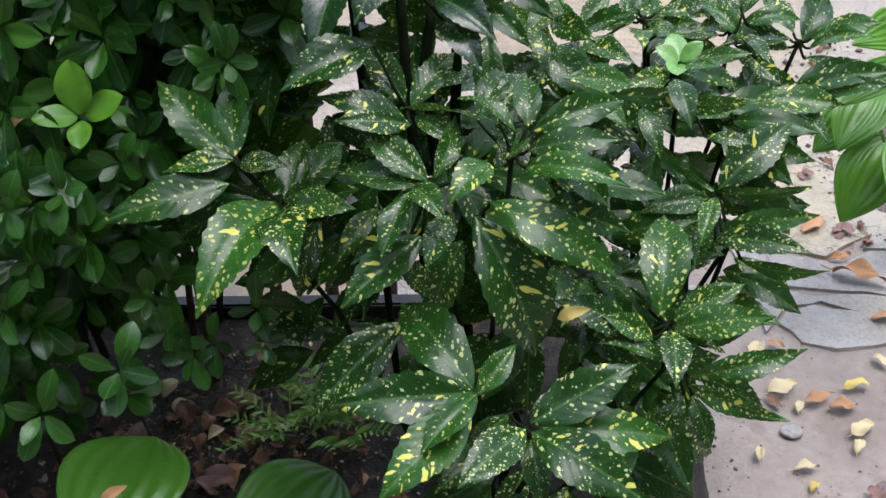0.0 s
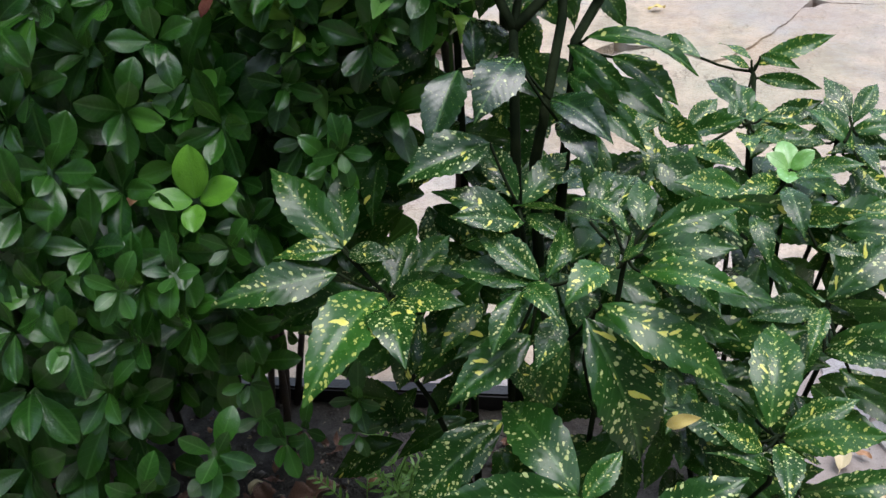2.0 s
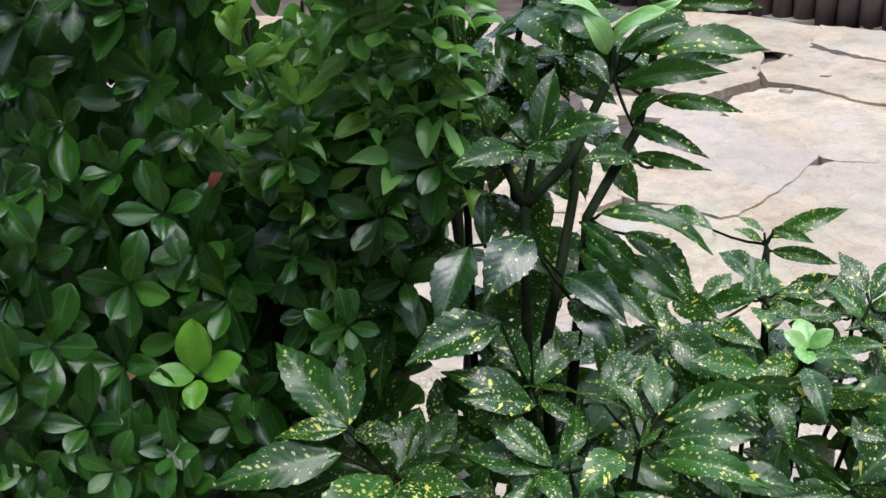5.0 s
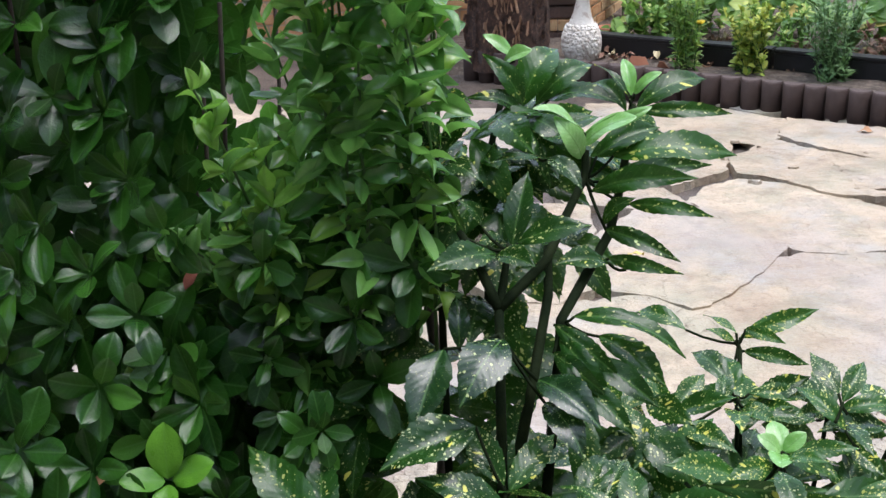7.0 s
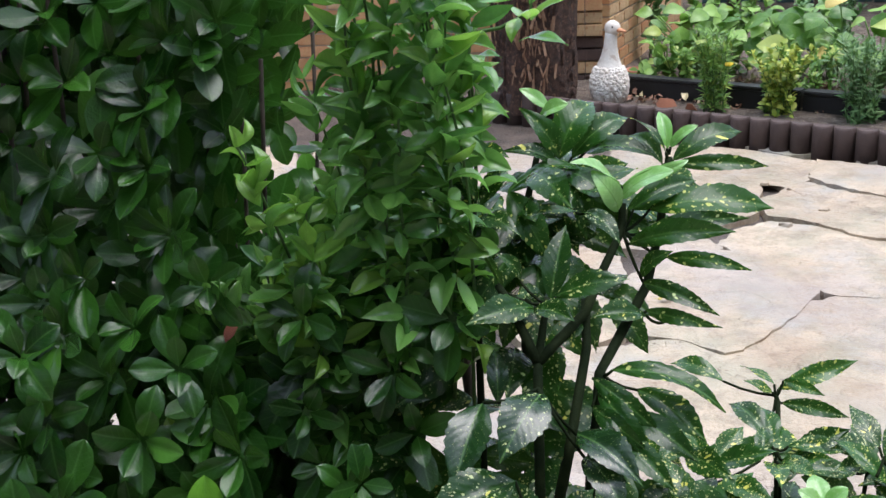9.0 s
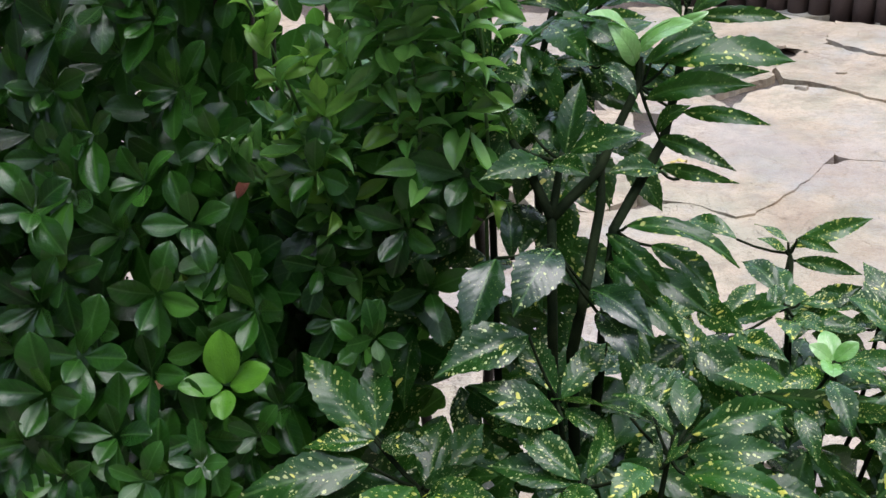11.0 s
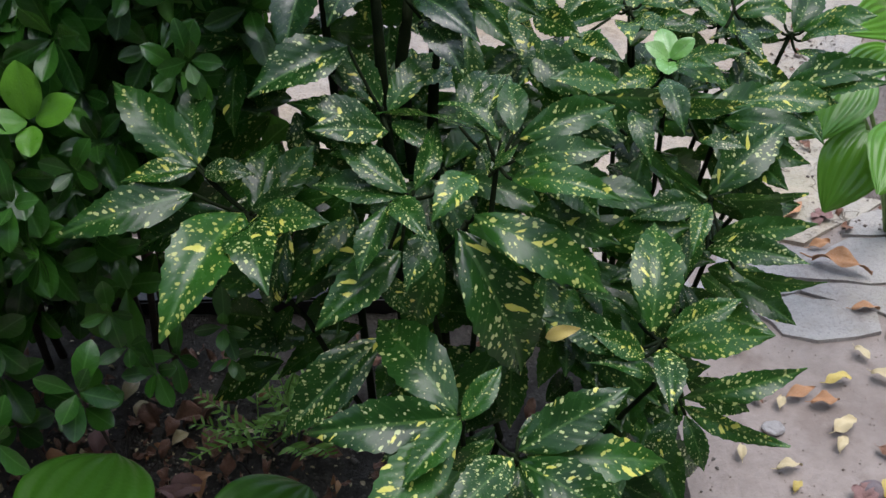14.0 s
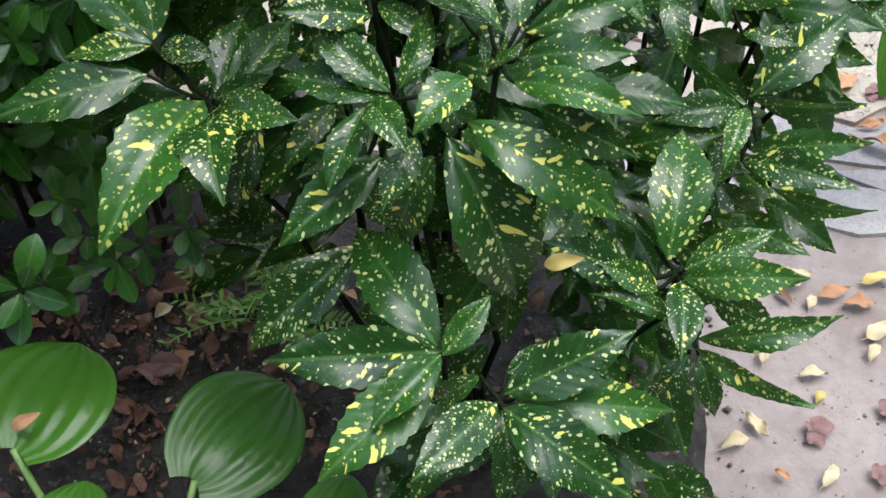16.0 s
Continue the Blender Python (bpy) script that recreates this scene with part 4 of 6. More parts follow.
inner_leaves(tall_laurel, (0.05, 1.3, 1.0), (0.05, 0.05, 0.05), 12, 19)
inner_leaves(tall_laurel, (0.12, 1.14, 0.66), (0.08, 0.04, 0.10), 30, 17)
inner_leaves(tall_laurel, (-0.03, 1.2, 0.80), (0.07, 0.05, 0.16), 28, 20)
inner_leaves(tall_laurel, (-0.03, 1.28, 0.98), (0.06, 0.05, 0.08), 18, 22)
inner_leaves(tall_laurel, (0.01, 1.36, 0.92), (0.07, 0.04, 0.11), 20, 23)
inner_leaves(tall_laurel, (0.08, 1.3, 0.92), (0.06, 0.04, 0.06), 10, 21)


# ---- spindle hedge ----
spindle = thing("spindle_shrub", (-0.42, 1.2, 0.08), "dense evergreen spindle shrub with glossy dark green rosettes", "shrub")
NEAR_LEAVES, FAR = [0], bmesh.new()
FAR_BAY = bmesh.new()


def rosette(at, size, rng, facing=None, leaves=6, near=True, fine=False):
    """A rosette of paired blades round a twig's end, looking out and up."""
    face = facing or Vector((rng.uniform(-0.4, 0.4), -0.8, rng.uniform(0.2, 0.8))).normalized()
    a = (Vector((0, 0, 1)) - face * face.z).normalized()
    a = Matrix.Rotation(rng.uniform(-0.6, 0.6), 3, face) @ a
    for i in range(leaves):
        pair = i // 2
        way = Matrix.Rotation(math.pi * (i % 2) + pair * 1.45 + rng.uniform(-0.2, 0.2), 3, face) @ a
        way = (way + face * (0.12 + 0.42 * pair + rng.uniform(-0.1, 0.15))).normalized()
        n = (face - face.dot(way) * way).normalized()
        y = n.cross(way)
        length = size * (1.08 - 0.14 * pair) * rng.uniform(0.85, 1.1)
        m = Matrix.Translation(Vector(at) + way * size * 0.08) @ Matrix((way, y, n)).transposed().to_4x4() @ Matrix.Rotation(rng.uniform(-0.3, 0.3), 4, "X") @ Matrix.Scale(length, 4)
        if near and NEAR_LEAVES[0] < 290:
            NEAR_LEAVES[0] += 1
            data = leaf_data("obovate", rng.choice((0.48, 0.54)), M_EUO, rng.randrange(3), rng.choice((-0.02, 0.07, 0.13)), 0.0, 0.6, 10)
            hang_leaf(spindle, data, m)
        else:
            blade(FAR, "obovate", rng.choice((0.46, 0.54)), rng.choice((-0.02, 0.07, 0.13)), 0.6, 0, 7 if fine else 5, 2 if fine else 1, m=m, seed=i)


def whorls(rows, scale=1.45):
    for x, y, z, size in rows:
        SEED[0] += 1
        rosette((x, y, z), size * scale, random.Random(SEED[0]), leaves=6)


whorls([
    (-0.390, 1.015, 0.955, 0.032), (-0.347, 1.015, 0.907, 0.037), (-0.379, 0.970, 0.847, 0.038), (-0.279, 0.989, 0.820, 0.038),
    (-0.177, 1.025, 0.759, 0.035), (-0.229, 1.071, 0.829, 0.035), (-0.127, 1.077, 0.878, 0.038), (-0.098, 1.126, 0.926, 0.038),
    (-0.218, 1.060, 0.949, 0.036), (-0.361, 1.081, 1.036, 0.038), (-0.463, 0.941, 0.884, 0.037), (-0.388, 0.942, 0.766, 0.038),
    (-0.407, 0.879, 0.729, 0.038), (-0.445, 0.908, 0.806, 0.037), (-0.461, 0.861, 0.791, 0.038), (-0.335, 1.093, 0.972, 0.035),
    (-0.463, 0.917, 0.967, 0.033), (-0.482, 0.917, 0.860, 0.037), (-0.423, 0.815, 0.662, 0.038), (-0.469, 0.798, 0.680, 0.038),
])
whorls([
    (-0.377, 0.851, 0.635, 0.038), (-0.330, 0.903, 0.634, 0.035), (-0.268, 0.990, 0.695, 0.032), (-0.329, 0.909, 0.711, 0.037),
    (-0.219, 1.081, 0.754, 0.033), (-0.174, 1.151, 0.895, 0.033), (-0.200, 1.138, 0.935, 0.035), (-0.446, 1.028, 1.002, 0.038),
    (-0.492, 1.040, 1.047, 0.035), (-0.491, 1.018, 0.981, 0.035), (-0.462, 0.998, 0.951, 0.038), (-0.145, 1.150, 0.757, 0.031),
    (-0.460, 1.044, 0.884, 0.033), (-0.332, 1.123, 0.871, 0.034), (-0.298, 1.054, 0.715, 0.034), (-0.474, 1.026, 0.815, 0.034),
    (-0.336, 1.074, 0.822, 0.033), (-0.484, 0.841, 0.745, 0.037), (-0.448, 0.837, 0.708, 0.037), (-0.358, 0.874, 0.685, 0.037),
])
whorls([
    (-0.227, 1.135, 0.866, 0.033), (-0.187, 1.132, 0.788, 0.034), (-0.514, 0.916, 0.806, 0.032), (-0.305, 0.976, 0.642, 0.033),
])
whorls([
    (-0.367, 1.156, 1.237, 0.040), (-0.389, 1.122, 1.167, 0.040), (-0.452, 1.076, 1.206, 0.039), (-0.381, 1.089, 1.110, 0.038),
    (-0.466, 1.079, 1.275, 0.038), (-0.428, 1.122, 1.280, 0.038), (-0.318, 1.177, 1.250, 0.040), (-0.337, 1.165, 1.219, 0.039),
    (-0.467, 1.046, 1.114, 0.038), (-0.435, 1.090, 1.126, 0.038), (-0.371, 1.092, 1.032, 0.038), (-0.331, 1.201, 1.118, 0.034),
    (-0.482, 1.041, 1.051, 0.035), (-0.445, 1.172, 1.218, 0.034), (-0.301, 1.212, 1.226, 0.033), (-0.386, 1.164, 1.279, 0.036),
    (-0.334, 1.212, 1.175, 0.034), (-0.447, 1.134, 1.059, 0.034),
])
whorls([
    (-0.281, 0.795, 0.520, 0.043), (-0.339, 0.722, 0.529, 0.042), (-0.388, 0.802, 0.600, 0.039), (-0.236, 0.888, 0.454, 0.035),
    (-0.313, 0.875, 0.634, 0.035), (-0.313, 0.863, 0.710, 0.034), (-0.269, 0.891, 0.540, 0.030), (-0.356, 0.840, 0.639, 0.035),
    (-0.127, 0.838, 0.569, 0.031), (-0.362, 0.833, 0.710, 0.034), (-0.274, 0.929, 0.701, 0.032), (-0.155, 0.999, 0.784, 0.035),
    (-0.146, 0.886, 0.475, 0.027), (-0.220, 0.916, 0.447, 0.032), (-0.264, 0.899, 0.481, 0.031),
], 1.12)

# the bright young rosette and its twig
for base, tip, width in (
    ((-0.306, 0.939, 0.758), (-0.309, 0.955, 0.812), 0.6),
    ((-0.301, 0.939, 0.755), (-0.258, 0.942, 0.775), 0.62),
    ((-0.309, 0.937, 0.756), (-0.346, 0.915, 0.768), 0.55),
    ((-0.306, 0.936, 0.752), (-0.301, 0.905, 0.738), 0.68),
):
    d = Vector(tip) - Vector(base)
    m = leaf_pose(base, math.degrees(math.atan2(d.y, d.x)), math.degrees(math.asin(d.z / d.length)), d.length * 1.05)
    tagged(hang_leaf(spindle, leaf_data("oval", width * 1.1, M_EUO_YOUNG, 1, 0.05, 0.0, 0.3, 18), m), "fresh bright green young leaf")

rng = random.Random(77)


def hedge_front(x, z):
    swell = 0.75 * min(1.0, max(0.0, (-0.27 - x) / 0.16)) * max(0.0, 0.98 - max(z, 0.58))
    return 1.02 + 0.05 * math.sin(5 * x + 3 * z) + 0.10 * max(0.0, z - 0.95) + 0.30 * max(0.0, 0.58 - z) - swell + (0.6 * max(0.0, z - 1.0) if x < -0.4 else 0.0)


def hedge_edge(z):
    if z > 0.95:
        return -0.38 + 0.09 * min(1.0, max(0.0, (z - 1.08) / 0.2))
    return -0.06 if z > 0.85 else -0.06 - 0.55 * (0.85 - z)


for n in range(1900):
    z = rng.uniform(0.42, 1.7)
    x = rng.uniform(-1.25, hedge_edge(z))
    deep = rng.random() * 0.5
    if z > 1.0 and x < -0.42 and deep < 0.3 and rng.random() < 0.6:
        continue
    y = hedge_front(x, z) + 0.04 + deep
    rosette((x, y, z), rng.choice((0.052, 0.060, 0.068, 0.078)) * rng.uniform(0.95, 1.05), rng, leaves=rng.choice((4, 5, 6, 6)), near=False, fine=deep < 0.25)
for n in range(420):
    z = rng.uniform(1.7, 2.4)
    rosette((rng.uniform(-1.3, -0.50), rng.uniform(1.1, 1.7), z), rng.uniform(0.06, 0.08), rng, leaves=6, near=False)
for n in range(420):
    z = rng.uniform(0.6, 1.75)
    rosette((rng.uniform(-1.3, -0.42 if z > 0.92 else min(-0.12, hedge_edge(z))), rng.uniform(1.5, 1.75), z), rng.uniform(0.06, 0.085), rng, leaves=6, near=False)
# unseen overhanging crown, added above the view to shade the hedge's upper left
for n in range(800):
    rosette((rng.uniform(-1.2, -0.44), rng.uniform(0.42, 1.2), rng.uniform(1.43, 1.6)), rng.uniform(0.06, 0.085), rng, leaves=6, near=False)
for n in range(1800):
    z = rng.uniform(1.52, 2.5)
    rosette((rng.uniform(-1.6, -0.50), rng.uniform(0.74, 1.75), z), rng.uniform(0.06, 0.085), rng, leaves=6, near=False)
for n in range(90):
    rosette((rng.uniform(-0.42, -0.2), rng.uniform(1.26, 1.42), rng.uniform(0.36, 0.86)), rng.uniform(0.05, 0.065), rng, near=False)
for n in range(240):
    rosette((rng.uniform(-1.3, -0.52), rng.uniform(1.28, 1.36), rng.uniform(0.14, 0.45)), rng.uniform(0.05, 0.065), rng, near=False)
for n in range(260):
    x = rng.uniform(-1.2, -0.18)
    z = rng.uniform(0.3 if x < -0.5 else 0.42, 0.6)
    rosette((x, rng.uniform(1.24, 1.36), z), rng.uniform(0.045, 0.06), rng, near=False)
stuff = held(part("foliage", FAR, M_EUO), spindle)
tagged(stuff, "crowded glossy dark green leaves", kind="stuff")

for n in range(26):
    x, y = rng.uniform(-0.95, -0.36), rng.uniform(1.2, 1.36)
    top = Vector((x + rng.uniform(-0.12, 0.12), y + rng.uniform(-0.05, 0.12), rng.uniform(0.9, 1.5)))
    bm = bmesh.new()
    tube(bm, bent((x, y, 0.05), top, (rng.uniform(-0.04, 0.04), 0.02, 0), 6, 0.01, rng), (0.007, 0.006, 0.005, 0.004, 0.003), 6)
    held(part("stem", bm, M_TWIG), spindle)

# low seedlings of the same shrub at its foot
for x, y, z, size, count in ((-0.36, 0.93, 0.36, 0.054, 6), (-0.47, 0.95, 0.30, 0.05, 6), (-0.56, 1.0, 0.34, 0.05, 6)):
    seedling = thing("spindle_seedling", (x, y + 0.03, 0.085), "small spindle seedling with a few broad green leaves", "seedling", "seedlings in the bed")
    bm = bmesh.new()
    tube(bm, bent((x, y + 0.03, 0.07), (x, y, z), (0.01, 0, 0), 4), (0.004, 0.003, 0.0025), 6)
    held(part("stem", bm, M_TWIG), seedling)
    for i in range(count):
        data = leaf_data("obovate", 0.6, M_EUO, i % 3, 0.04, 0.0, 0.3, 8)
        hang_leaf(seedling, data, leaf_pose((x, y, z - 0.004 * i), 360 / count * i * 1.37, 18 - 6 * i, size * (0.8 + 0.1 * (i % 3)), 0))

M_SHOOT = rough_mat("green_shoot", (0.05, 0.12, 0.025), (0.09, 0.18, 0.045), 30, 0.7, 0.3)

# upright lighter shrub behind, reaching above the hedge's shoulder
bay = thing("bay_shrub", (-0.14, 1.45, 0.0), "upright bushy shrub with pointed bright green leaves on straight shoots", "shrub")
bay_count = 0
for n in range(32):
    x = -0.36 + 0.33 * (n % 16) / 15 + rng.uniform(-0.02, 0.02)
    y = 1.10 + 0.11 * (n // 16) + rng.uniform(-0.05, 0.06)
    reach = 1.02 + 0.46 * min(1.0, max(0.0, (x + 0.26) / 0.10)) - 0.9 * max(0.0, x + 0.06)
    top = Vector((x + rng.uniform(-0.05, 0.03), y + rng.uniform(-0.08, 0.04), reach + 0.02 - rng.uniform(0.0, 0.32)))
    bm = bmesh.new()
    line = bent((x * 0.8 - 0.03, y + 0.05, 0.8), top, (rng.uniform(-0.02, 0.02), 0.02, 0), 8, 0.004, rng)
    tube(bm, line, (0.0026, 0.0025, 0.0024, 0.0022, 0.002, 0.0018, 0.0016, 0.0014), 6)
    held(part("stem", bm, M_SHOOT), bay)
    z, turn = top.z, rng.uniform(0, 360)
    while z > max(0.72, top.z - 0.46):
        p = Vector((x * 0.8 - 0.03, y + 0.05, 0.8)).lerp(top, (z - 0.8) / (top.z - 0.8))
        drop = top.z - z
        for side in (0, 180):
            climb = 45 - 160 * drop + rng.uniform(-35, 35) if drop > 0.012 else rng.uniform(45, 75)
            size = min(0.048, 0.030 + 0.4 * drop) * rng.uniform(0.75, 1.25)
            m = leaf_pose(p, turn + side + rng.uniform(-30, 30), max(-30, climb), size, rng.uniform(-50, 50), Vector((rng.uniform(-0.7, 0.7), rng.uniform(-0.8, 0.1), 1)))
            if bay_count < 290 and y < 1.29:
                bay_count += 1
                # top leaves right of the hedge take the lighter copy, as if backlit
                hang_leaf(bay, leaf_data(rng.choice(("oval", "laurel")), rng.choice((0.42, 0.48)), M_BAY_LIT if drop < 0.10 and x > -0.25 else M_BAY, rng.randrange(3), rng.choice((-0.12, 0.14, 0.24)), 0.0, 1.6, 9), m)
            else:
                blade(FAR_BAY, rng.choice(("oval", "laurel")), rng.choice((0.42, 0.48)), rng.choice((-0.12, 0.14, 0.24)), 1.5, 0, 6, 2, m=m, seed=n)
        turn += 90 + rng.uniform(-15, 15)
        z -= rng.uniform(0.015, 0.026)
for pts in (((-0.064, 1.307, 1.141), (-0.059, 1.329, 1.205), (-0.061, 1.335, 1.251)), ((-0.059, 1.329, 1.205), (-0.023, 1.334, 1.210), (0.014, 1.330, 1.229), (0.019, 1.334, 1.262))):
    bm = bmesh.new()
    tube(bm, pts, (0.003, 0.0026, 0.002, 0.0015), 6)
    held(part("stem", bm, M_SHOOT), bay)
for x, y, z, heading, climb, length, width in (
    (-0.057, 1.313, 1.238, -38, 10, 0.071, 0.28),
    (-0.057, 1.309, 1.207, -21, 29, 0.042, 0.4),
    (-0.001, 1.327, 1.222, -99, -34, 0.042, 0.5),
    (0.014, 1.328, 1.219, -27, 28, 0.059, 0.34),
    (0.000, 1.323, 1.195, -43, 2, 0.083, 0.28),
    (-0.061, 1.327, 1.196, -51, 11, 0.047, 0.4),
    (0.013, 1.331, 1.237, 42, 47, 0.030, 0.4),
    (0.011, 1.328, 1.220, -95, 11, 0.071, 0.5),
    (-0.058, 1.314, 1.175, -47, 10, 0.062, 0.3),
):
    hang_leaf(bay, leaf_data("laurel", width, M_BAY, rng.randrange(3), 0.09, 0.0, 0.6, 8), leaf_pose((x, y, z), heading, climb, length, rng.uniform(-10, 10)))
for x in (-0.34, -0.22, -0.10):
    bm = bmesh.new()
    tube(bm, bent((x * 0.9 - 0.02, 1.5, 0.0), (x * 0.8 - 0.03, 1.42, 0.95), (0.01, 0.02, 0), 8, 0.006, rng), (0.012, 0.011, 0.01, 0.009), 8)
    held(part("trunk", bm, M_TWIG), bay)
tagged(held(part("foliage", FAR_BAY, M_BAY), bay), "crowded fresh green pointed leaves", kind="stuff")


# ---- plantain lilies ----
def lily_leaf(plant, foot, base, heading, climb, length, width, turn=0.0):
    bm = bmesh.new()
    uv = bm.loops.layers.uv.verify()
    nu, nv, rows = 16, 15, []
    for i in range(nu + 1):
        u = i / nu
        h = max(SHAPES["round" if plant == lily else "heart"](min(max(u, 0.01), 0.992)) * width / 2, 0.004)
        row = []
        for j in range(-nv, nv + 1):
            v = j / nv
            back = -0.10 * abs(v) ** 1.5 * max(0.0, 1 - 4 * u)
            rib = 0.011 * math.cos(v * 6.5 * math.pi)
            z = 0.09 * 4 * u * (1 - u) + 0.16 * abs(h * v) - 0.12 * v * v * h + rib * min(1, 3 * u) * (1 - u) + 0.012 * math.sin(8 * u + 3 * v)
            row.append((bm.verts.new((u + back, h * v, z)), u, 0.5 + 0.5 * v))
        rows.append(row)
    for a, b in zip(rows, rows[1:]):
        for j in range(2 * nv):
            quad = (a[j], b[j], b[j + 1], a[j + 1])
            face = bm.faces.new([q[0] for q in quad])
            for loop, q in zip(face.loops, quad):
                loop[uv].uv = (q[1], q[2])
    ob = new("leaf", mesh_of("leaf", bm, M_HOSTA if plant == lily else M_HOSTA_SIDE))
    ob.matrix_world = leaf_pose(base, heading, climb, length, turn)
    held(ob, plant)
    bm = bmesh.new()
    tube(bm, bent(foot, base, (0, 0, 0.02), 5), (0.006, 0.005, 0.0045, 0.004), 7)
    held(part("stalk", bm, M_STALK), plant)


M_CRUMB = rough_mat("soil_crumb", (0.09, 0.077, 0.064), (0.28, 0.245, 0.21), 30, 0.85, 0.6)
M_PEBBLE = rough_mat("mauve_pebble", (0.14, 0.11, 0.12), (0.26, 0.21, 0.21), 30, 0.55, 0.3)
M_GRIT = rough_mat("brown_grit", (0.16, 0.125, 0.10), (0.34, 0.28, 0.23), 60, 0.8, 0.3)
M_STALK = rough_mat("pale_green_stalk", (0.14, 0.26, 0.06), (0.2, 0.34, 0.09), 30, 0.5, 0.2)
lily = thing("plantain_lily", (-0.2, 0.6, 0.08), "broad ribbed green plantain lily leaves over the soil", "plant", "plantain lilies")
side_lily = thing("plantain_lily", (0.86, 1.66, 0.0), "bright green ribbed plantain lily leaning over the path", "plant", "plantain lilies")
lily_leaf(lily, (-0.2, 0.6, 0.08), (-0.158, 0.741, 0.278), 64, -9, 0.157, 0.9, 0)
lily_leaf(lily, (-0.22, 0.6, 0.08), (-0.322, 0.722, 0.355), 84, -8, 0.146, 1.05, 0)
lily_leaf(lily, (-0.22, 0.58, 0.08), (-0.258, 0.620, 0.308), 92, -1, 0.097, 0.9, 0)
lily_leaf(lily, (-0.15, 0.58, 0.08), (-0.024, 0.678, 0.233), 79, 1, 0.105, 0.75, 0)
lily_leaf(side_lily, (0.86, 1.66, 0.0), (0.735, 1.532, 0.312), -131, -41, 0.146, 0.74, 0)
lily_leaf(side_lily, (0.87, 1.67, 0.0), (0.728, 1.600, 0.375), -127, -23, 0.136, 0.72, 10)
lily_leaf(side_lily, (0.88, 1.65, 0.0), (0.722, 1.610, 0.340), -150, -28, 0.120, 0.70, 0)
lily_leaf(side_lily, (0.86, 1.64, 0.0), (0.726, 1.520, 0.528), -134, 12, 0.150, 0.50, -15)
lily_leaf(side_lily, (0.87, 1.64, 0.0), (0.735, 1.540, 0.455), -136, -4, 0.150, 0.42, 0)
lily_leaf(side_lily, (0.89, 1.66, 0.0), (0.780, 1.500, 0.336), -119, -13, 0.142, 0.74, 0)
for at, name, heading, length, material, label in (
    ((0.196, 0.790, 0.595), "dead_leaf", -5, 0.036, M_YELLOW, "yellow dead leaf caught on a flecked laurel leaf"),
    ((-0.322, 0.735, 0.372), "dead_leaf", 20, 0.036, M_ORANGE, "dry pinkish dead leaf lying on a lily leaf"),
    ((-0.40, 0.945, 0.735), "dead_leaf", 35, 0.03, M_ORANGE, "dry orange dead leaf caught among green leaves"),
    ((-0.325, 1.10, 0.90), "dead_leaf", 75, 0.036, M_RUST, "dry dull red dead leaf caught among green leaves"),
    ((0.205, 1.12, 0.69), "dead_leaf", -30, 0.03, M_ORANGE, "dry orange dead leaf caught among green leaves"),
):
    bm = bmesh.new()
    blade(bm, "lance", 0.4, 0.12, 0.6, 0.0, 8, 2, twist=0.6, ripple=0.04)
    ob = part(name, bm, material)
    ob.matrix_world = leaf_pose(at, heading, 25, length, 0)
    tagged(ob, label, "dead leaf")

# larger curled leaves on the soil
for i, (x, y, length, heading, material, label) in enumerate((
    (-0.274, 1.005, 0.045, 80, M_ORANGE, "curled orange dead leaf lying on the soil"),
    (-0.326, 1.131, 0.055, 20, M_BROWN, "curled red-brown dead leaf lying on the soil"),
    (-0.284, 1.084, 0.06, 110, M_BROWN, "curled red-brown dead leaf lying on the soil"),
    (-0.282, 1.140, 0.06, 35, M_BROWN, "curled red-brown dead leaf lying on the soil"),
    (-0.320, 0.985, 0.05, 160, M_MAUVE, "curled dull pink dead leaf lying on the soil"),
    (-0.299, 0.998, 0.055, 10, M_MAUVE, "curled dull pink dead leaf lying on the soil"),
    (-0.403, 1.153, 0.03, 60, M_CREAM, "pale dry dead leaf lying on the soil"),
    (-0.507, 1.050, 0.04, 15, M_ORANGE, "curled orange dead leaf lying on the soil"),
    (-0.331, 1.095, 0.03, 40, M_CREAM, "pale dry dead leaf lying on the soil"),
    (-0.231, 1.101, 0.022, 10, M_CREAM, "pale dry dead leaf lying on the soil"),
    (-0.447, 1.087, 0.05, 90, M_MAUVE, "curled dull pink dead leaf lying on the soil"),
    (-0.432, 1.192, 0.04, 70, M_CREAM, "pale dry dead leaf lying on the soil"),
    (-0.386, 1.143, 0.05, 130, M_BROWN, "curled red-brown dead leaf lying on the soil"),
    (-0.306, 1.157, 0.05, 60, M_BROWN, "curled red-brown dead leaf lying on the soil"),
)):
    bm = bmesh.new()
    blade(bm, "oval" if i % 2 else "lance", 0.6, 0.22, 1.7, 0.05, 10, 3, twist=1.4 - 0.5 * (i % 4), ripple=0.07, seed=i)
    ob = part("dead_leaf", bm, material)
    ob.matrix_world = Matrix.Translation((x, y, bed_height(x, y) + 0.008)) @ Euler((0.3 * (i % 3 - 1), -0.12, radians(heading))).to_matrix().to_4x4() @ Matrix.Scale(length, 4) @ Matrix.Translation((-0.5, 0, 0))
    tagged(ob, label, "dead leaf", "dead leaves on the soil")

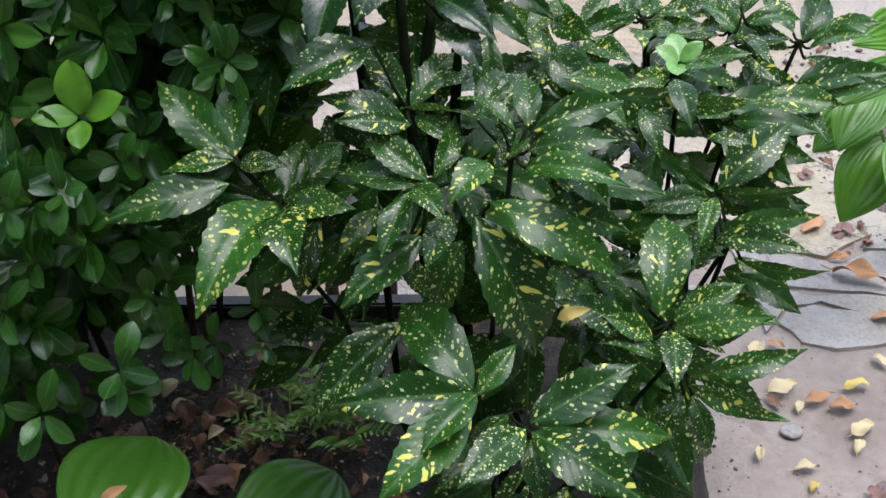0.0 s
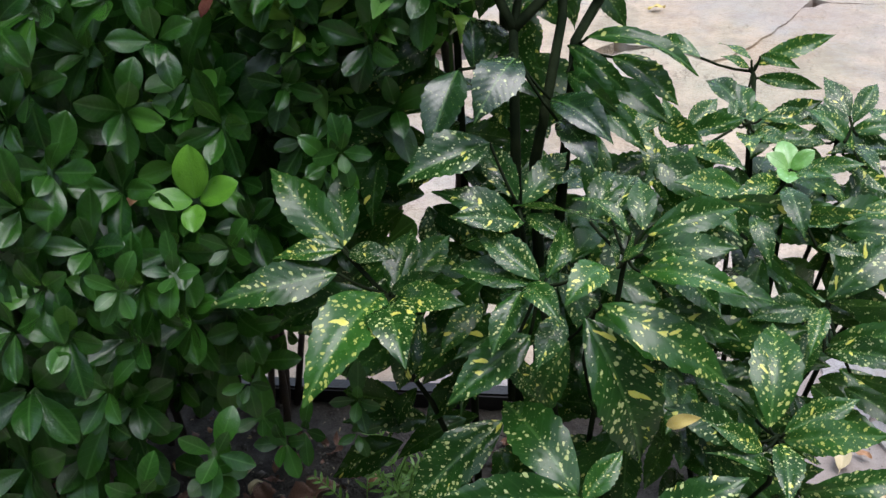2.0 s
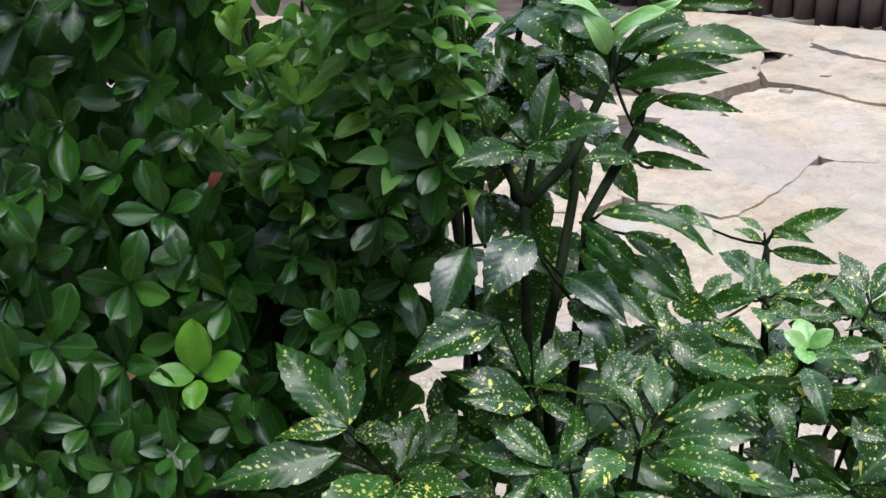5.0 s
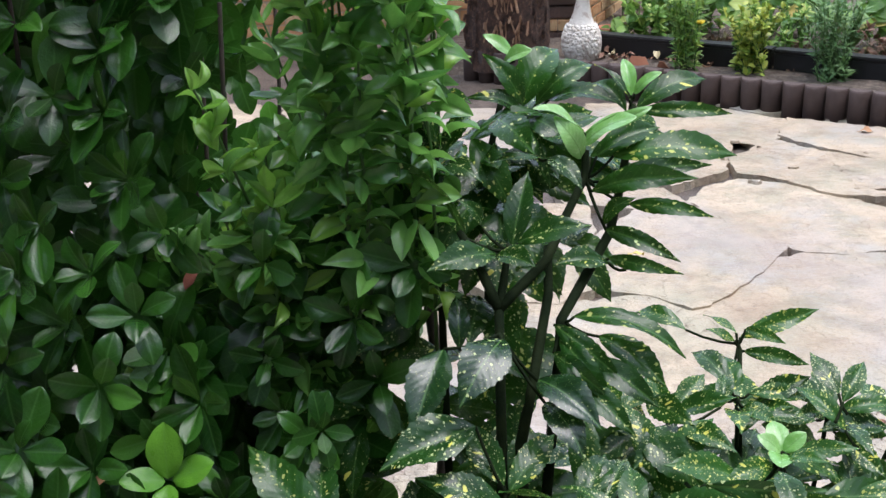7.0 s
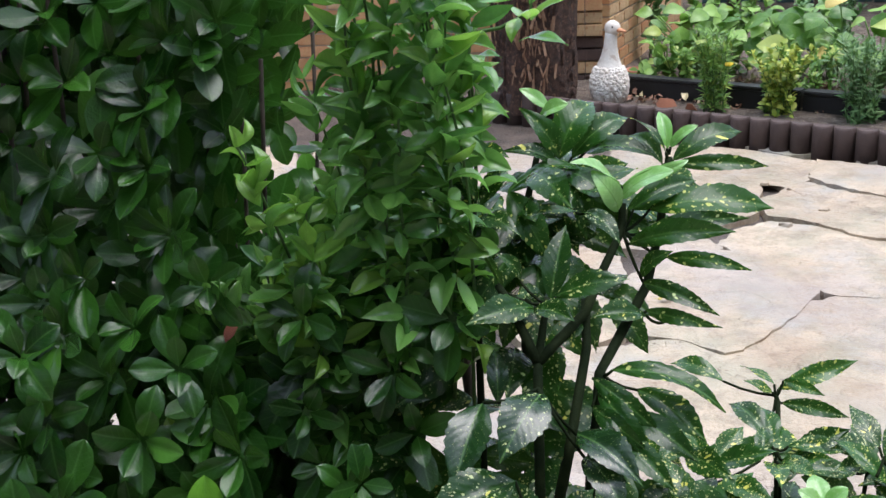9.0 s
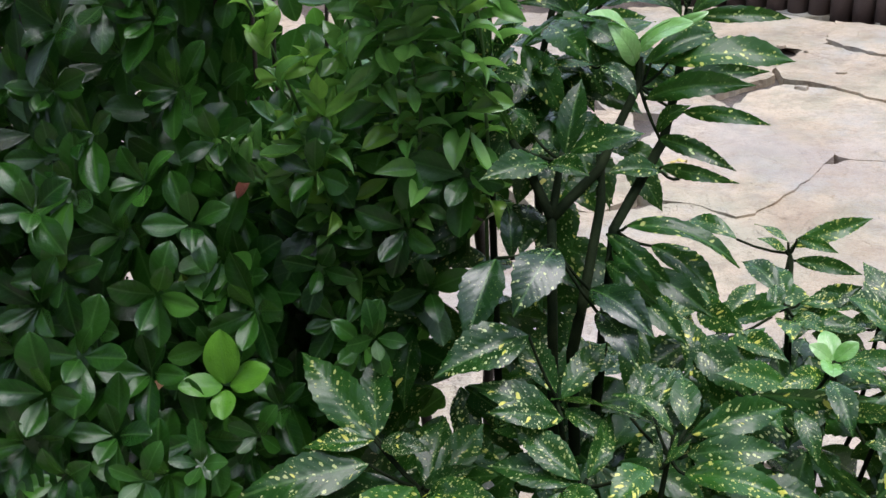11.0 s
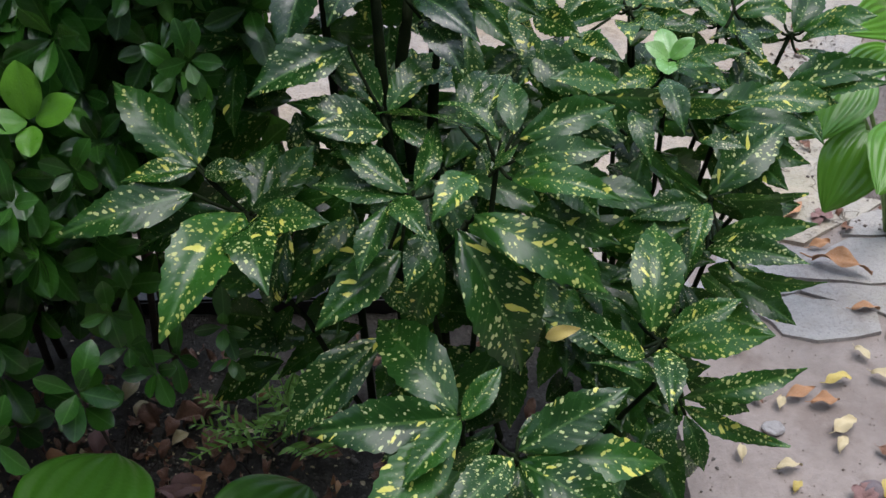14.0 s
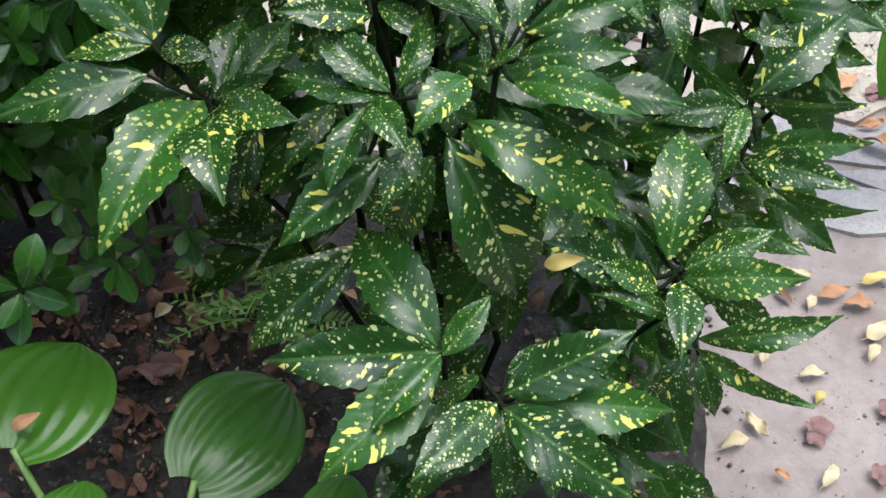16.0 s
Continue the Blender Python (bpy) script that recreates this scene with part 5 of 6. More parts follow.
# round pebbles bedded in the path
for x, y, size, label in ((0.682, 1.063, 0.017, "round mauve-grey pebble lying on the path"), (0.563, 1.181, 0.016, "flat pale grey pebble bedded in the path")):
    bm = bmesh.new()
    bmesh.ops.create_icosphere(bm, subdivisions=3, radius=size, matrix=Matrix.Diagonal((1.15, 0.9, 0.75 if size > 0.0165 else 0.4, 1)))
    for v in bm.verts:
        v.co *= 1 + 0.18 * noise.noise(v.co * 70)
    ob = part("pebble", bm, M_PEBBLE if size > 0.0165 else M_SLAB_GREY)
    ob.location = (x, y, size * 0.35)
    tagged(ob, label, "pebble", "pebbles on the path")

# ---- small ferny weed under the laurel ----
fern = thing("ferny_weed", (-0.17, 1.12, 0.085), "small feathery green weed growing in the bed", "weed")
weed = bmesh.new()
for n in range(26):
    a, climb, ln = rng.uniform(0, 6.28), rng.uniform(0.5, 1.3), rng.uniform(0.09, 0.17)
    foot = Vector((-0.17, 1.12, 0.085)) + Vector((rng.uniform(-0.05, 0.05), rng.uniform(-0.05, 0.03), 0))
    tip = foot + Vector((math.cos(a) * math.cos(climb), math.sin(a) * math.cos(climb), math.sin(climb))) * ln
    line = bent(foot, tip, (0, 0, 0.015), 8)
    for i, p in enumerate(line[2:]):
        for s in (-60, 60):
            head = math.degrees(a) + s
            blade(weed, "lance", 0.24, 0.04, 0.3, 0, 4, 1, m=leaf_pose(p, head, 20, 0.026 * (1 - 0.07 * i), rng.uniform(-30, 30)), seed=i)
    rib = bmesh.new()
    tube(rib, line, (0.0012, 0.001), 4)
    held(part("stalk", rib, M_WEED), fern)
tagged(held(part("foliage", weed, M_WEED), fern), kind="stuff")

# ---- leaf litter on the soil and fallen leaves on the path ----
def litter_blade(bm, m, width, seed):
    blade(bm, "oval" if seed % 2 else "lance", width, random.Random(seed).uniform(-0.3, 0.4), random.Random(seed).uniform(-1.4, 1.8), 0.06, 7, 2, twist=2.6 * math.sin(seed), ripple=0.12, m=m, seed=seed)


for material, label, count, seed in ((M_BROWN, "curled brown dead leaves strewn over soil", 430, 5), (M_ORANGE, "orange and tan dead leaves strewn over soil", 26, 6), (M_CREAM, "pale dry leaf scraps strewn over soil", 34, 7)):
    r = random.Random(seed)
    bm = bmesh.new()
    for n in range(count):
        x, y = (r.gauss(-0.3, 0.2), r.gauss(1.03, 0.13)) if n % 3 else (r.uniform(-1.4, 0.4), r.uniform(0.4, 1.33))
        if not (-1.7 < x < 0.42 and 0.35 < y < 1.34):
            continue
        z = bed_height(x, y) + r.uniform(0.004, 0.02)
        m = Matrix.Translation((x, y, z)) @ Euler((r.uniform(-0.6, 0.6), r.uniform(-0.5, 0.4), r.uniform(0, 6.28))).to_matrix().to_4x4() @ Matrix.Scale(r.uniform(0.010, 0.036) if material != M_CREAM else r.uniform(0.006, 0.016), 4)
        litter_blade(bm, m, r.uniform(0.35, 0.7), n)
    tagged(part("leaf_litter", bm, material), label, "leaf litter", kind="stuff")

r = random.Random(22)
scraps, twigs = bmesh.new(), bmesh.new()
for n in range(420):
    x, y = r.gauss(-0.32, 0.2), r.gauss(1.05, 0.13)
    if not (-1.7 < x < 0.4 and 0.4 < y < 1.34):
        continue
    at = (x, y, bed_height(x, y) + 0.004)
    if n % 6:
        m = Matrix.Translation(at) @ Euler((r.uniform(-0.7, 0.7), r.uniform(-0.5, 0.5), r.uniform(0, 6.28))).to_matrix().to_4x4() @ Matrix.Scale(r.uniform(0.003, 0.010), 4)
        blade(scraps, "lance", r.uniform(0.25, 0.7), 0.15, 0.5, 0, 4, 1, m=m, seed=n)
    else:
        way = Vector((r.uniform(-1, 1), r.uniform(-1, 1), r.uniform(-0.05, 0.25))).normalized() * r.uniform(0.03, 0.09)
        tube(twigs, bent(at, Vector(at) + way, (0, 0, 0.004), 4, 0.003, r), (0.0016, 0.0013, 0.001), 5)
bm = bmesh.new()
r = random.Random(21)
for n in range(4500):
    x, y = (r.gauss(-0.3, 0.22), r.gauss(1.02, 0.16)) if n % 2 else (r.uniform(-1.3, 0.47), r.uniform(0.4, 1.36))
    if not (-1.8 < x < 0.5 and 0.3 < y < 1.36):
        continue
    s = r.uniform(0.0012, 0.0045) if n % 12 else r.uniform(0.005, 0.009)
    at = Vector((x, y, max(bed_height(x, y), 0) + s * 0.2))
    ends = [bm.verts.new(at + s * Vector(d) * r.uniform(0.6, 1.2)) for d in ((1, 0.2, 0), (0, 1, 0.1), (-1, 0, 0), (0.1, -1, 0), (0, 0, 0.8), (0, 0, -0.8))]
    for i in range(4):
        bm.faces.new((ends[i], ends[(i + 1) % 4], ends[4]))
        bm.faces.new((ends[(i + 1) % 4], ends[i], ends[5]))
tagged(part("wood_scraps", scraps, M_CREAM), "pale splinters and leaf scraps lying on the soil", "scraps", kind="stuff")
tagged(part("fallen_twigs", twigs, M_TWIG), "thin dry dark twigs lying on the soil", "twigs", kind="stuff")
tagged(part("soil_crumbs", bm, M_CRUMB), "dark crumbs of soil and grit", "soil", kind="stuff")

NAMES = {M_YELLOW.name: "fallen yellow leaf lying on the path", M_CREAM.name: "fallen pale cream leaf lying on the path", M_ORANGE.name: "fallen curled orange-brown leaf lying on the path",
         M_BROWN.name: "fallen dark brown leaf lying on the path", M_MAUVE.name: "fallen dull red leaf lying on the path"}


def fallen_leaf(x, y, heading, length, material, seed):
    r = random.Random(seed + 100)
    bm = bmesh.new()
    if material == M_MAUVE:
        for k in range(5):
            m = Euler((r.uniform(-0.25, 0.25), r.uniform(-0.4, 0.1), k * 1.0 - 2.0 + r.uniform(-0.2, 0.2))).to_matrix().to_4x4() @ Matrix.Scale((0.42, 0.58, 0.68, 0.6, 0.4)[k] * r.uniform(0.85, 1.1), 4)
            blade(bm, "oval", 0.75, 0.1, 0.3, 0.16, 10, 2, ripple=0.08, m=m, seed=k)
    else:
        blade(bm, r.choice(("oval", "laurel", "lance")), r.uniform(0.4, 0.6) if length < 0.1 else 0.3, r.uniform(0.05, 0.2), r.uniform(0.2, 1.1), r.uniform(0.0, 0.09), 12, 3, twist=r.uniform(-1.3, 1.3), ripple=r.uniform(0.05, 0.12), seed=seed)
    tube(bm, [(-0.22, 0.01, 0.03), (-0.1, 0, 0.01), (0.0, 0, 0)], (0.012, 0.014, 0.016), 5)
    ob = part("fallen_leaf", bm, material)
    for poly in ob.data.polygons:
        poly.use_smooth = True
    low = min(v.co.z for v in ob.data.vertices)
    m = Matrix.Rotation(radians(heading), 4, "Z") @ Matrix.Rotation(r.uniform(-0.15, 0.15), 4, "X") @ Matrix.Scale(length * 0.9, 4)
    c = m @ Vector((0.5, 0, 0))
    ob.matrix_world = Matrix.Translation((x - c.x, y - c.y, (0.014 if y > 1.9 else 0.006) - low * length * 0.9)) @ m
    tagged(ob, NAMES[material.name], "fallen leaf", "fallen leaves on the path")


# crumbs and litter on the rough earth round the side lily
r = random.Random(24)
crumbs, scrap = bmesh.new(), bmesh.new()
for n in range(900):
    x, y = r.uniform(0.74, 1.4), r.uniform(1.66, 2.5)
    s = r.uniform(0.0015, 0.005) if n % 14 else r.uniform(0.006, 0.012)
    at = Vector((x, y, max(side_bed_height(x, y), 0.004) + s * 0.2))
    ends = [crumbs.verts.new(at + s * Vector(d) * r.uniform(0.6, 1.2)) for d in ((1, 0.2, 0), (0, 1, 0.1), (-1, 0, 0), (0.1, -1, 0), (0, 0, 0.8), (0, 0, -0.8))]
    for i in range(4):
        crumbs.faces.new((ends[i], ends[(i + 1) % 4], ends[4]))
        crumbs.faces.new((ends[(i + 1) % 4], ends[i], ends[5]))
    if n % 9 == 0:
        m = Matrix.Translation(at) @ Euler((r.uniform(-0.5, 0.5), r.uniform(-0.4, 0.4), r.uniform(0, 6.28))).to_matrix().to_4x4() @ Matrix.Scale(r.uniform(0.015, 0.04), 4)
        litter_blade(scrap, m, r.uniform(0.35, 0.7), n)
tagged(part("earth_crumbs", crumbs, M_EARTH), "dark crumbs of earth round the lily", "soil", kind="stuff")
tagged(part("leaf_litter", scrap, M_BROWN), "brown dead leaves strewn round the lily", "leaf litter", kind="stuff")

# grit on the path
bm = bmesh.new()
r = random.Random(23)
for n in range(1500):
    x, y = r.uniform(0.42, 1.3), r.uniform(0.6, 1.9)
    s = r.uniform(0.0008, 0.0024) if n % 40 else r.uniform(0.0025, 0.0045)
    at = Vector((x, y, 0.004 * wobble(x, y, 5) + 0.002 * wobble(x, y, 19) - 0.002 + s * 0.3))
    ends = [bm.verts.new(at + s * Vector(d) * r.uniform(0.6, 1.2)) for d in ((1, 0.2, 0), (0, 1, 0.1), (-1, 0, 0), (0.1, -1, 0), (0, 0, 0.8), (0, 0, -0.8))]
    for i in range(4):
        bm.faces.new((ends[i], ends[(i + 1) % 4], ends[4]))
        bm.faces.new((ends[(i + 1) % 4], ends[i], ends[5]))
tagged(part("path_grit", bm, M_GRIT), "brown and grey grit trodden into the path", "grit", kind="stuff")
fallen_leaf(0.683, 1.279, 12, 0.049, M_YELLOW, 0)
fallen_leaf(0.754, 1.284, -37, 0.043, M_CREAM, 1)
fallen_leaf(0.735, 1.338, -61, 0.037, M_CREAM, 2)
fallen_leaf(0.571, 1.104, 8, 0.044, M_CREAM, 3)
fallen_leaf(0.576, 1.069, 58, 0.026, M_YELLOW, 4)
fallen_leaf(0.506, 1.133, 83, 0.034, M_CREAM, 5)
fallen_leaf(0.671, 1.182, 31, 0.051, M_CREAM, 6)
fallen_leaf(0.658, 1.147, 66, 0.035, M_CREAM, 7)
fallen_leaf(0.652, 1.234, 5, 0.050, M_ORANGE, 8)
fallen_leaf(0.617, 1.251, 22, 0.058, M_ORANGE, 9)
fallen_leaf(0.583, 1.233, 75, 0.031, M_CREAM, 10)
fallen_leaf(0.719, 1.132, -45, 0.031, M_BROWN, 11)
fallen_leaf(0.580, 1.015, 9, 0.049, M_MAUVE, 12)
fallen_leaf(0.707, 1.065, 67, 0.050, M_YELLOW, 13)
fallen_leaf(0.676, 1.061, 55, 0.042, M_MAUVE, 14)
fallen_leaf(0.487, 1.017, -52, 0.048, M_CREAM, 15)
fallen_leaf(0.750, 1.548, -27, 0.117, M_ORANGE, 16)
fallen_leaf(0.726, 1.614, 19, 0.049, M_ORANGE, 17)
fallen_leaf(0.767, 1.443, -2, 0.052, M_ORANGE, 18)
fallen_leaf(0.456, 0.988, 28, 0.047, M_CREAM, 21)
fallen_leaf(0.514, 0.945, -36, 0.027, M_ORANGE, 22)
fallen_leaf(0.574, 0.947, 51, 0.041, M_CREAM, 23)
fallen_leaf(0.644, 0.964, 56, 0.036, M_MAUVE, 24)
fallen_leaf(0.571, 1.380, -25, 0.033, M_ORANGE, 26)
fallen_leaf(0.535, 1.363, 70, 0.053, M_CREAM, 27)
fallen_leaf(0.564, 1.273, 25, 0.062, M_CREAM, 29)
fallen_leaf(0.724, 1.883, -41, 0.040, M_MAUVE, 31)
fallen_leaf(0.290, 3.37, 13, 0.062, M_YELLOW, 32)
fallen_leaf(0.761, 1.986, 43, 0.038, M_YELLOW, 33)
fallen_leaf(0.763, 1.690, -37, 0.053, M_MAUVE, 34)
fallen_leaf(0.645, 1.722, 36, 0.054, M_BROWN, 35)
fallen_leaf(0.697, 1.719, 45, 0.074, M_ORANGE, 36)
fallen_leaf(0.364, 1.572, 62, 0.052, M_CREAM, 37)
fallen_leaf(0.397, 1.581, 55, 0.056, M_ORANGE, 38)
fallen_leaf(1.336, 4.806, -4, 0.060, M_ORANGE, 39)
fallen_leaf(0.545, 1.244, -55, 0.039, M_BROWN, 40)

# ---- edge of the near bed ----
bm = bmesh.new()
block(bm, (-1.9, 1.37, -0.03), (0.25, 1.40, 0.115), 0.004)
board = part("edging_board", bm, M_BLACK, smooth=False)
tagged(board, "low black plastic edging board behind the bed", "edging")


# ---- scalloped edging of the far bed ----
def along(s):
    """A place s metres along the far edging, from its left end."""
    return Vector((-0.55, 6.10, 0)) + s * Vector((0.870, -0.492, 0)).normalized()


log_mesh = bmesh.new()
sec = [(-0.049, 0.018), (-0.047, -0.004), (-0.038, -0.024), (-0.020, -0.040), (0.0, -0.045), (0.020, -0.040), (0.038, -0.024), (0.047, -0.004), (0.049, 0.018)]
lo = [log_mesh.verts.new((x, y, -0.05)) for x, y in sec]
mid = [log_mesh.verts.new((x, y, 0.138)) for x, y in sec]
hi = [log_mesh.verts.new((x * 0.93, y * 0.88, 0.146)) for x, y in sec]
for a, b in ((lo, mid), (mid, hi)):
    for i in range(len(sec)):
        j = (i + 1) % len(sec)
        log_mesh.faces.new((a[i], a[j], b[j], b[i]))
log_mesh.faces.new(hi)
log_mesh.faces.new(lo[::-1])
bmesh.ops.recalc_face_normals(log_mesh, faces=log_mesh.faces)
log_data = mesh_of("log", log_mesh, M_LOG, smooth=False)
for poly in log_data.polygons:
    poly.use_smooth = abs(poly.normal.z) < 0.2 and poly.normal.y < 0.5
edging = thing("garden_edging", along(0), "scalloped dark brown concrete edging round the far bed", "edging")
turn = math.atan2(-0.492, 0.870)
for i in range(32):
    ob = new("log", log_data)
    ob.matrix_world = Matrix.Translation(along(0.05 + i * 0.1015)) @ Matrix.Rotation(turn + 0.02 * math.sin(i * 2.3), 4, "Z")
    held(ob, edging)

bm = bmesh.new()
sheet(bm, -4.0, 6.0, 4.0, 11.0, 60, 50, lambda x, y: 0.09 + 0.02 * wobble(x, y, 4, 2) if (y - 6.10) + 0.5655 * (x + 0.55) > 0.03 else -0.2)
tagged(part("far_bed", bm, M_BED), "dark soil of the raised bed behind the edging", "soil", kind="structure")

for start, length in ((0.0, 1.02), (1.035, 1.55)):
    place = Matrix.Translation((0.19, 6.22, 0.06)) @ Matrix.Rotation(turn, 4, "Z") @ Matrix.Translation((start, 0, 0))
    trough = thing("trough", place.translation, "black plastic trough edge lying along the far bed", "trough", "troughs in the far bed")
    for name, lo, hi in (("panel", (0, -0.04, 0), (length, 0.03, 0.122)), ("rim", (-0.004, -0.047, 0.122), (length + 0.004, 0.04, 0.14))):
        bm = bmesh.new()
        block(bm, lo, hi, 0.005)
        ob = part(name, bm, M_BLACK, smooth=False)
        ob.matrix_world = place
        held(ob, trough)


# ---- brick pillar and walls ----
def brick_data(length, material):
    bm = bmesh.new()
    block(bm, (0, -0.051, 0), (length, 0.051, 0.065), 0.004)
    return mesh_of("brick", bm, material, smooth=False)


BRICKS = {(l, m.name): brick_data(l, m) for l in (0.215, 0.1025) for m in (M_BRICK, M_BRICK_RED, M_BRICK_DARK)}


def brick_wall(name, start, end, courses, materials, label, seed, dark_from=99):
    """A wall of single bricks in stretcher bond over a joint core."""
    rr = random.Random(seed)
    start, end = Vector((*start, 0)), Vector((*end, 0))
    way = (end - start).normalized()
    length, angle = (end - start).length, math.atan2(way.y, way.x)
    bm = bmesh.new()
    block(bm, (0.006, -0.044, -0.05), (length - 0.006, 0.044, courses * 0.075))
    core = part(name, bm, M_JOINT, smooth=False)
    core.matrix_world = Matrix.Translation(start) @ Matrix.Rotation(angle, 4, "Z")
    tagged(core, label, "wall", kind="structure")
    for c in range(courses):
        s = 0.0
        if c % 2:
            s = 0.1125
        spans = [(0, 0.1025)] if c % 2 else []
        while s + 0.1 < length:
            spans.append((s, 0.215 if s + 0.215 <= length + 0.005 else 0.1025))
            s += 0.225
        for s, ln in spans:
            m = rr.choice(materials)
            ob = new("brick", BRICKS[(ln, m.name)])
            ob.matrix_world = Matrix.Translation(start + way * s + Vector((0, 0, c * 0.075 + 0.004))) @ Matrix.Rotation(angle + rr.uniform(-0.01, 0.01), 4, "Z")
            ob.parent = core
            ob.matrix_parent_inverse = core.matrix_world.inverted()


brick_wall("wall_garden", (0.06, 6.72), (0.62, 8.75), 15, (M_BRICK, M_BRICK, M_BRICK_RED), "buff and orange brick garden wall", 3)
brick_wall("wall_back", (-2.9, 6.95), (-0.12, 6.95), 17, (M_BRICK_RED, M_BRICK_RED, M_BRICK), "orange brick garden wall behind the shrubs", 4)

pillar = thing("brick_pillar", (-0.03, 6.75, 0.05), "brick pillar of buff bricks with a dark recess near its foot", "pillar")
for c in range(15):
    z = 0.05 + c * 0.075
    dark = 2 <= c <= 3 or 8 <= c <= 8
    rows = ((-0.115, 0.0),) if not dark else ((-0.095, 0.02),)
    for x, push in rows:
        for k in range(2):
            ob = new("brick", BRICKS[(0.1025, (M_BRICK_DARK if dark or c == 0 else M_BRICK if c % 3 else M_BRICK_RED).name)])
            ob.matrix_world = Matrix.Translation((x + 0.108 * k * (0.72 if not dark else 0.6), 6.70 + push + (0.012 if c % 2 else 0), z)) @ Matrix.Diagonal((0.98 if k else 0.72, 1, 1.02, 1))
            held(ob, pillar)

# ---- tree stump ----
stump = thing("tree_stump", (-0.31, 6.18, 0.05), "old rough tree trunk with flaking red-brown bark", "tree trunk")
bm = bmesh.new()
r = random.Random(9)
rings = []
for i in range(26):
    z = 0.03 + i * 0.06
    ring = []
    for k in range(40):
        a = 2 * math.pi * k / 40
        rad = 0.205 * (1.12 - 0.10 * min(1, i / 8)) + 0.022 * wobble(math.cos(a) * 3.5, math.sin(a) * 3.5 + 0.12 * i, 1.6, 4) + 0.012 * abs(wobble(a * 5, i * 0.22, 1.0, 8))
        ring.append(bm.verts.new((-0.31 + rad * math.cos(a) + 0.012 * i * 0.2, 6.18 + rad * math.sin(a), z)))
    rings.append(ring)
for a, b in zip(rings, rings[1:]):
    for k in range(40):
        bm.faces.new((a[k], a[(k + 1) % 40], b[(k + 1) % 40], b[k]))
bm.faces.new(rings[-1])
held(part("trunk", bm, M_BARK), stump)
for n in range(300):
    a, z = r.uniform(-3.1, -0.1) if n % 2 else r.gauss(-1.45, 0.3), r.uniform(0.06, 1.05)
    bm = bmesh.new()
    w, h = r.uniform(0.003, 0.011), r.uniform(0.012, 0.06)
    block(bm, (-w, -0.01, -h), (w, 0.008, h), 0.005)
    for v in bm.verts:
        v.co.x = v.co.x * (1.2 - 0.7 * abs(v.co.z) / h) + 0.006 * math.sin(v.co.z * 45 + n)
    ob = part("bark_flake", bm, M_BARK_RED if n % 5 < (-2.1 < a < -1.0) * 4 else M_BARK, smooth=False)
    ob.matrix_world = Matrix.Translation((-0.31 + (0.212 + 0.012 * (n % 3)) * math.cos(a), 6.18 + (0.212 + 0.012 * (n % 3)) * math.sin(a), z)) @ Matrix.Rotation(a + math.pi / 2, 4, "Z") @ Euler((r.uniform(-0.22, 0.22), r.uniform(-0.4, 0.4), r.uniform(-0.6, 0.6))).to_matrix().to_4x4()
    held(ob, stump)

# ---- goose ornament: one plain shape ----
bm = bmesh.new()
prof = [(0.0, 0.055), (0.02, 0.075), (0.05, 0.092), (0.09, 0.100), (0.13, 0.097), (0.17, 0.085), (0.20, 0.068), (0.23, 0.055), (0.26, 0.045), (0.30, 0.037), (0.34, 0.033), (0.37, 0.033)]
rings = []
for z, rad in prof:
    rings.append([bm.verts.new((rad * math.cos(2 * math.pi * k / 24) + 0.10 * max(0, z - 0.2) ** 1.2, 0.92 * rad * math.sin(2 * math.pi * k / 24), z)) for k in range(24)])
for a, b in zip(rings, rings[1:]):
    for k in range(24):
        bm.faces.new((a[k], a[(k + 1) % 24], b[(k + 1) % 24], b[k]))
bm.faces.new(rings[0][::-1])
bm.faces.new(rings[-1])
bmesh.ops.create_uvsphere(bm, u_segments=18, v_segments=12, radius=0.042, matrix=Matrix.Translation((0.02, 0, 0.395)) @ Matrix.Diagonal((1.05, 0.85, 0.95, 1)))
beak = bmesh.ops.create_cone(bm, segments=12, radius1=0.019, radius2=0.008, depth=0.05, cap_ends=True, matrix=Matrix.Translation((0.075, 0, 0.385)) @ Matrix.Rotation(radians(98), 4, "Y") @ Matrix.Diagonal((0.7, 1, 1, 1)))
for f in {f for v in beak["verts"] for f in v.link_faces}:
    f.material_index = 1
wattle = bmesh.ops.create_uvsphere(bm, u_segments=8, v_segments=6, radius=0.008, matrix=Matrix.Translation((0.085, 0, 0.362)) @ Matrix.Diagonal((0.8, 0.8, 1.2, 1)))
for f in {f for v in wattle["verts"] for f in v.link_faces}:
    f.material_index = 1
for side in (-1, 1):
    eye = bmesh.ops.create_uvsphere(bm, u_segments=8, v_segments=6, radius=0.005, matrix=Matrix.Translation((0.04, 0.031 * side, 0.405)))
    for f in {f for v in eye["verts"] for f in v.link_faces}:
        f.material_index = 2
jit = random.Random(4)
for i in range(15):
    z = 0.012 + i * 0.0125
    rad = float(np.interp(z, [p[0] for p in prof], [p[1] for p in prof]))
    n = int(2 * math.pi * rad / 0.017)
    for k in range(n):
        a = 2 * math.pi * (k + 0.5 * (i % 2) + jit.uniform(-0.2, 0.2)) / n
        bmesh.ops.create_icosphere(bm, subdivisions=1, radius=0.0125, matrix=Matrix.Translation((rad * math.cos(a), 0.92 * rad * math.sin(a), z + jit.uniform(-0.004, 0.004))) @ Matrix.Scale(jit.uniform(0.75, 1.2), 4) @ Matrix.Rotation(a, 4, "Z") @ Matrix.Diagonal((0.8, 1, 1.1, 1)))
goose = part("goose_ornament", bm, M_CHINA)
goose.data.materials.append(M_BEAK)
goose.data.materials.append(M_BLACK)
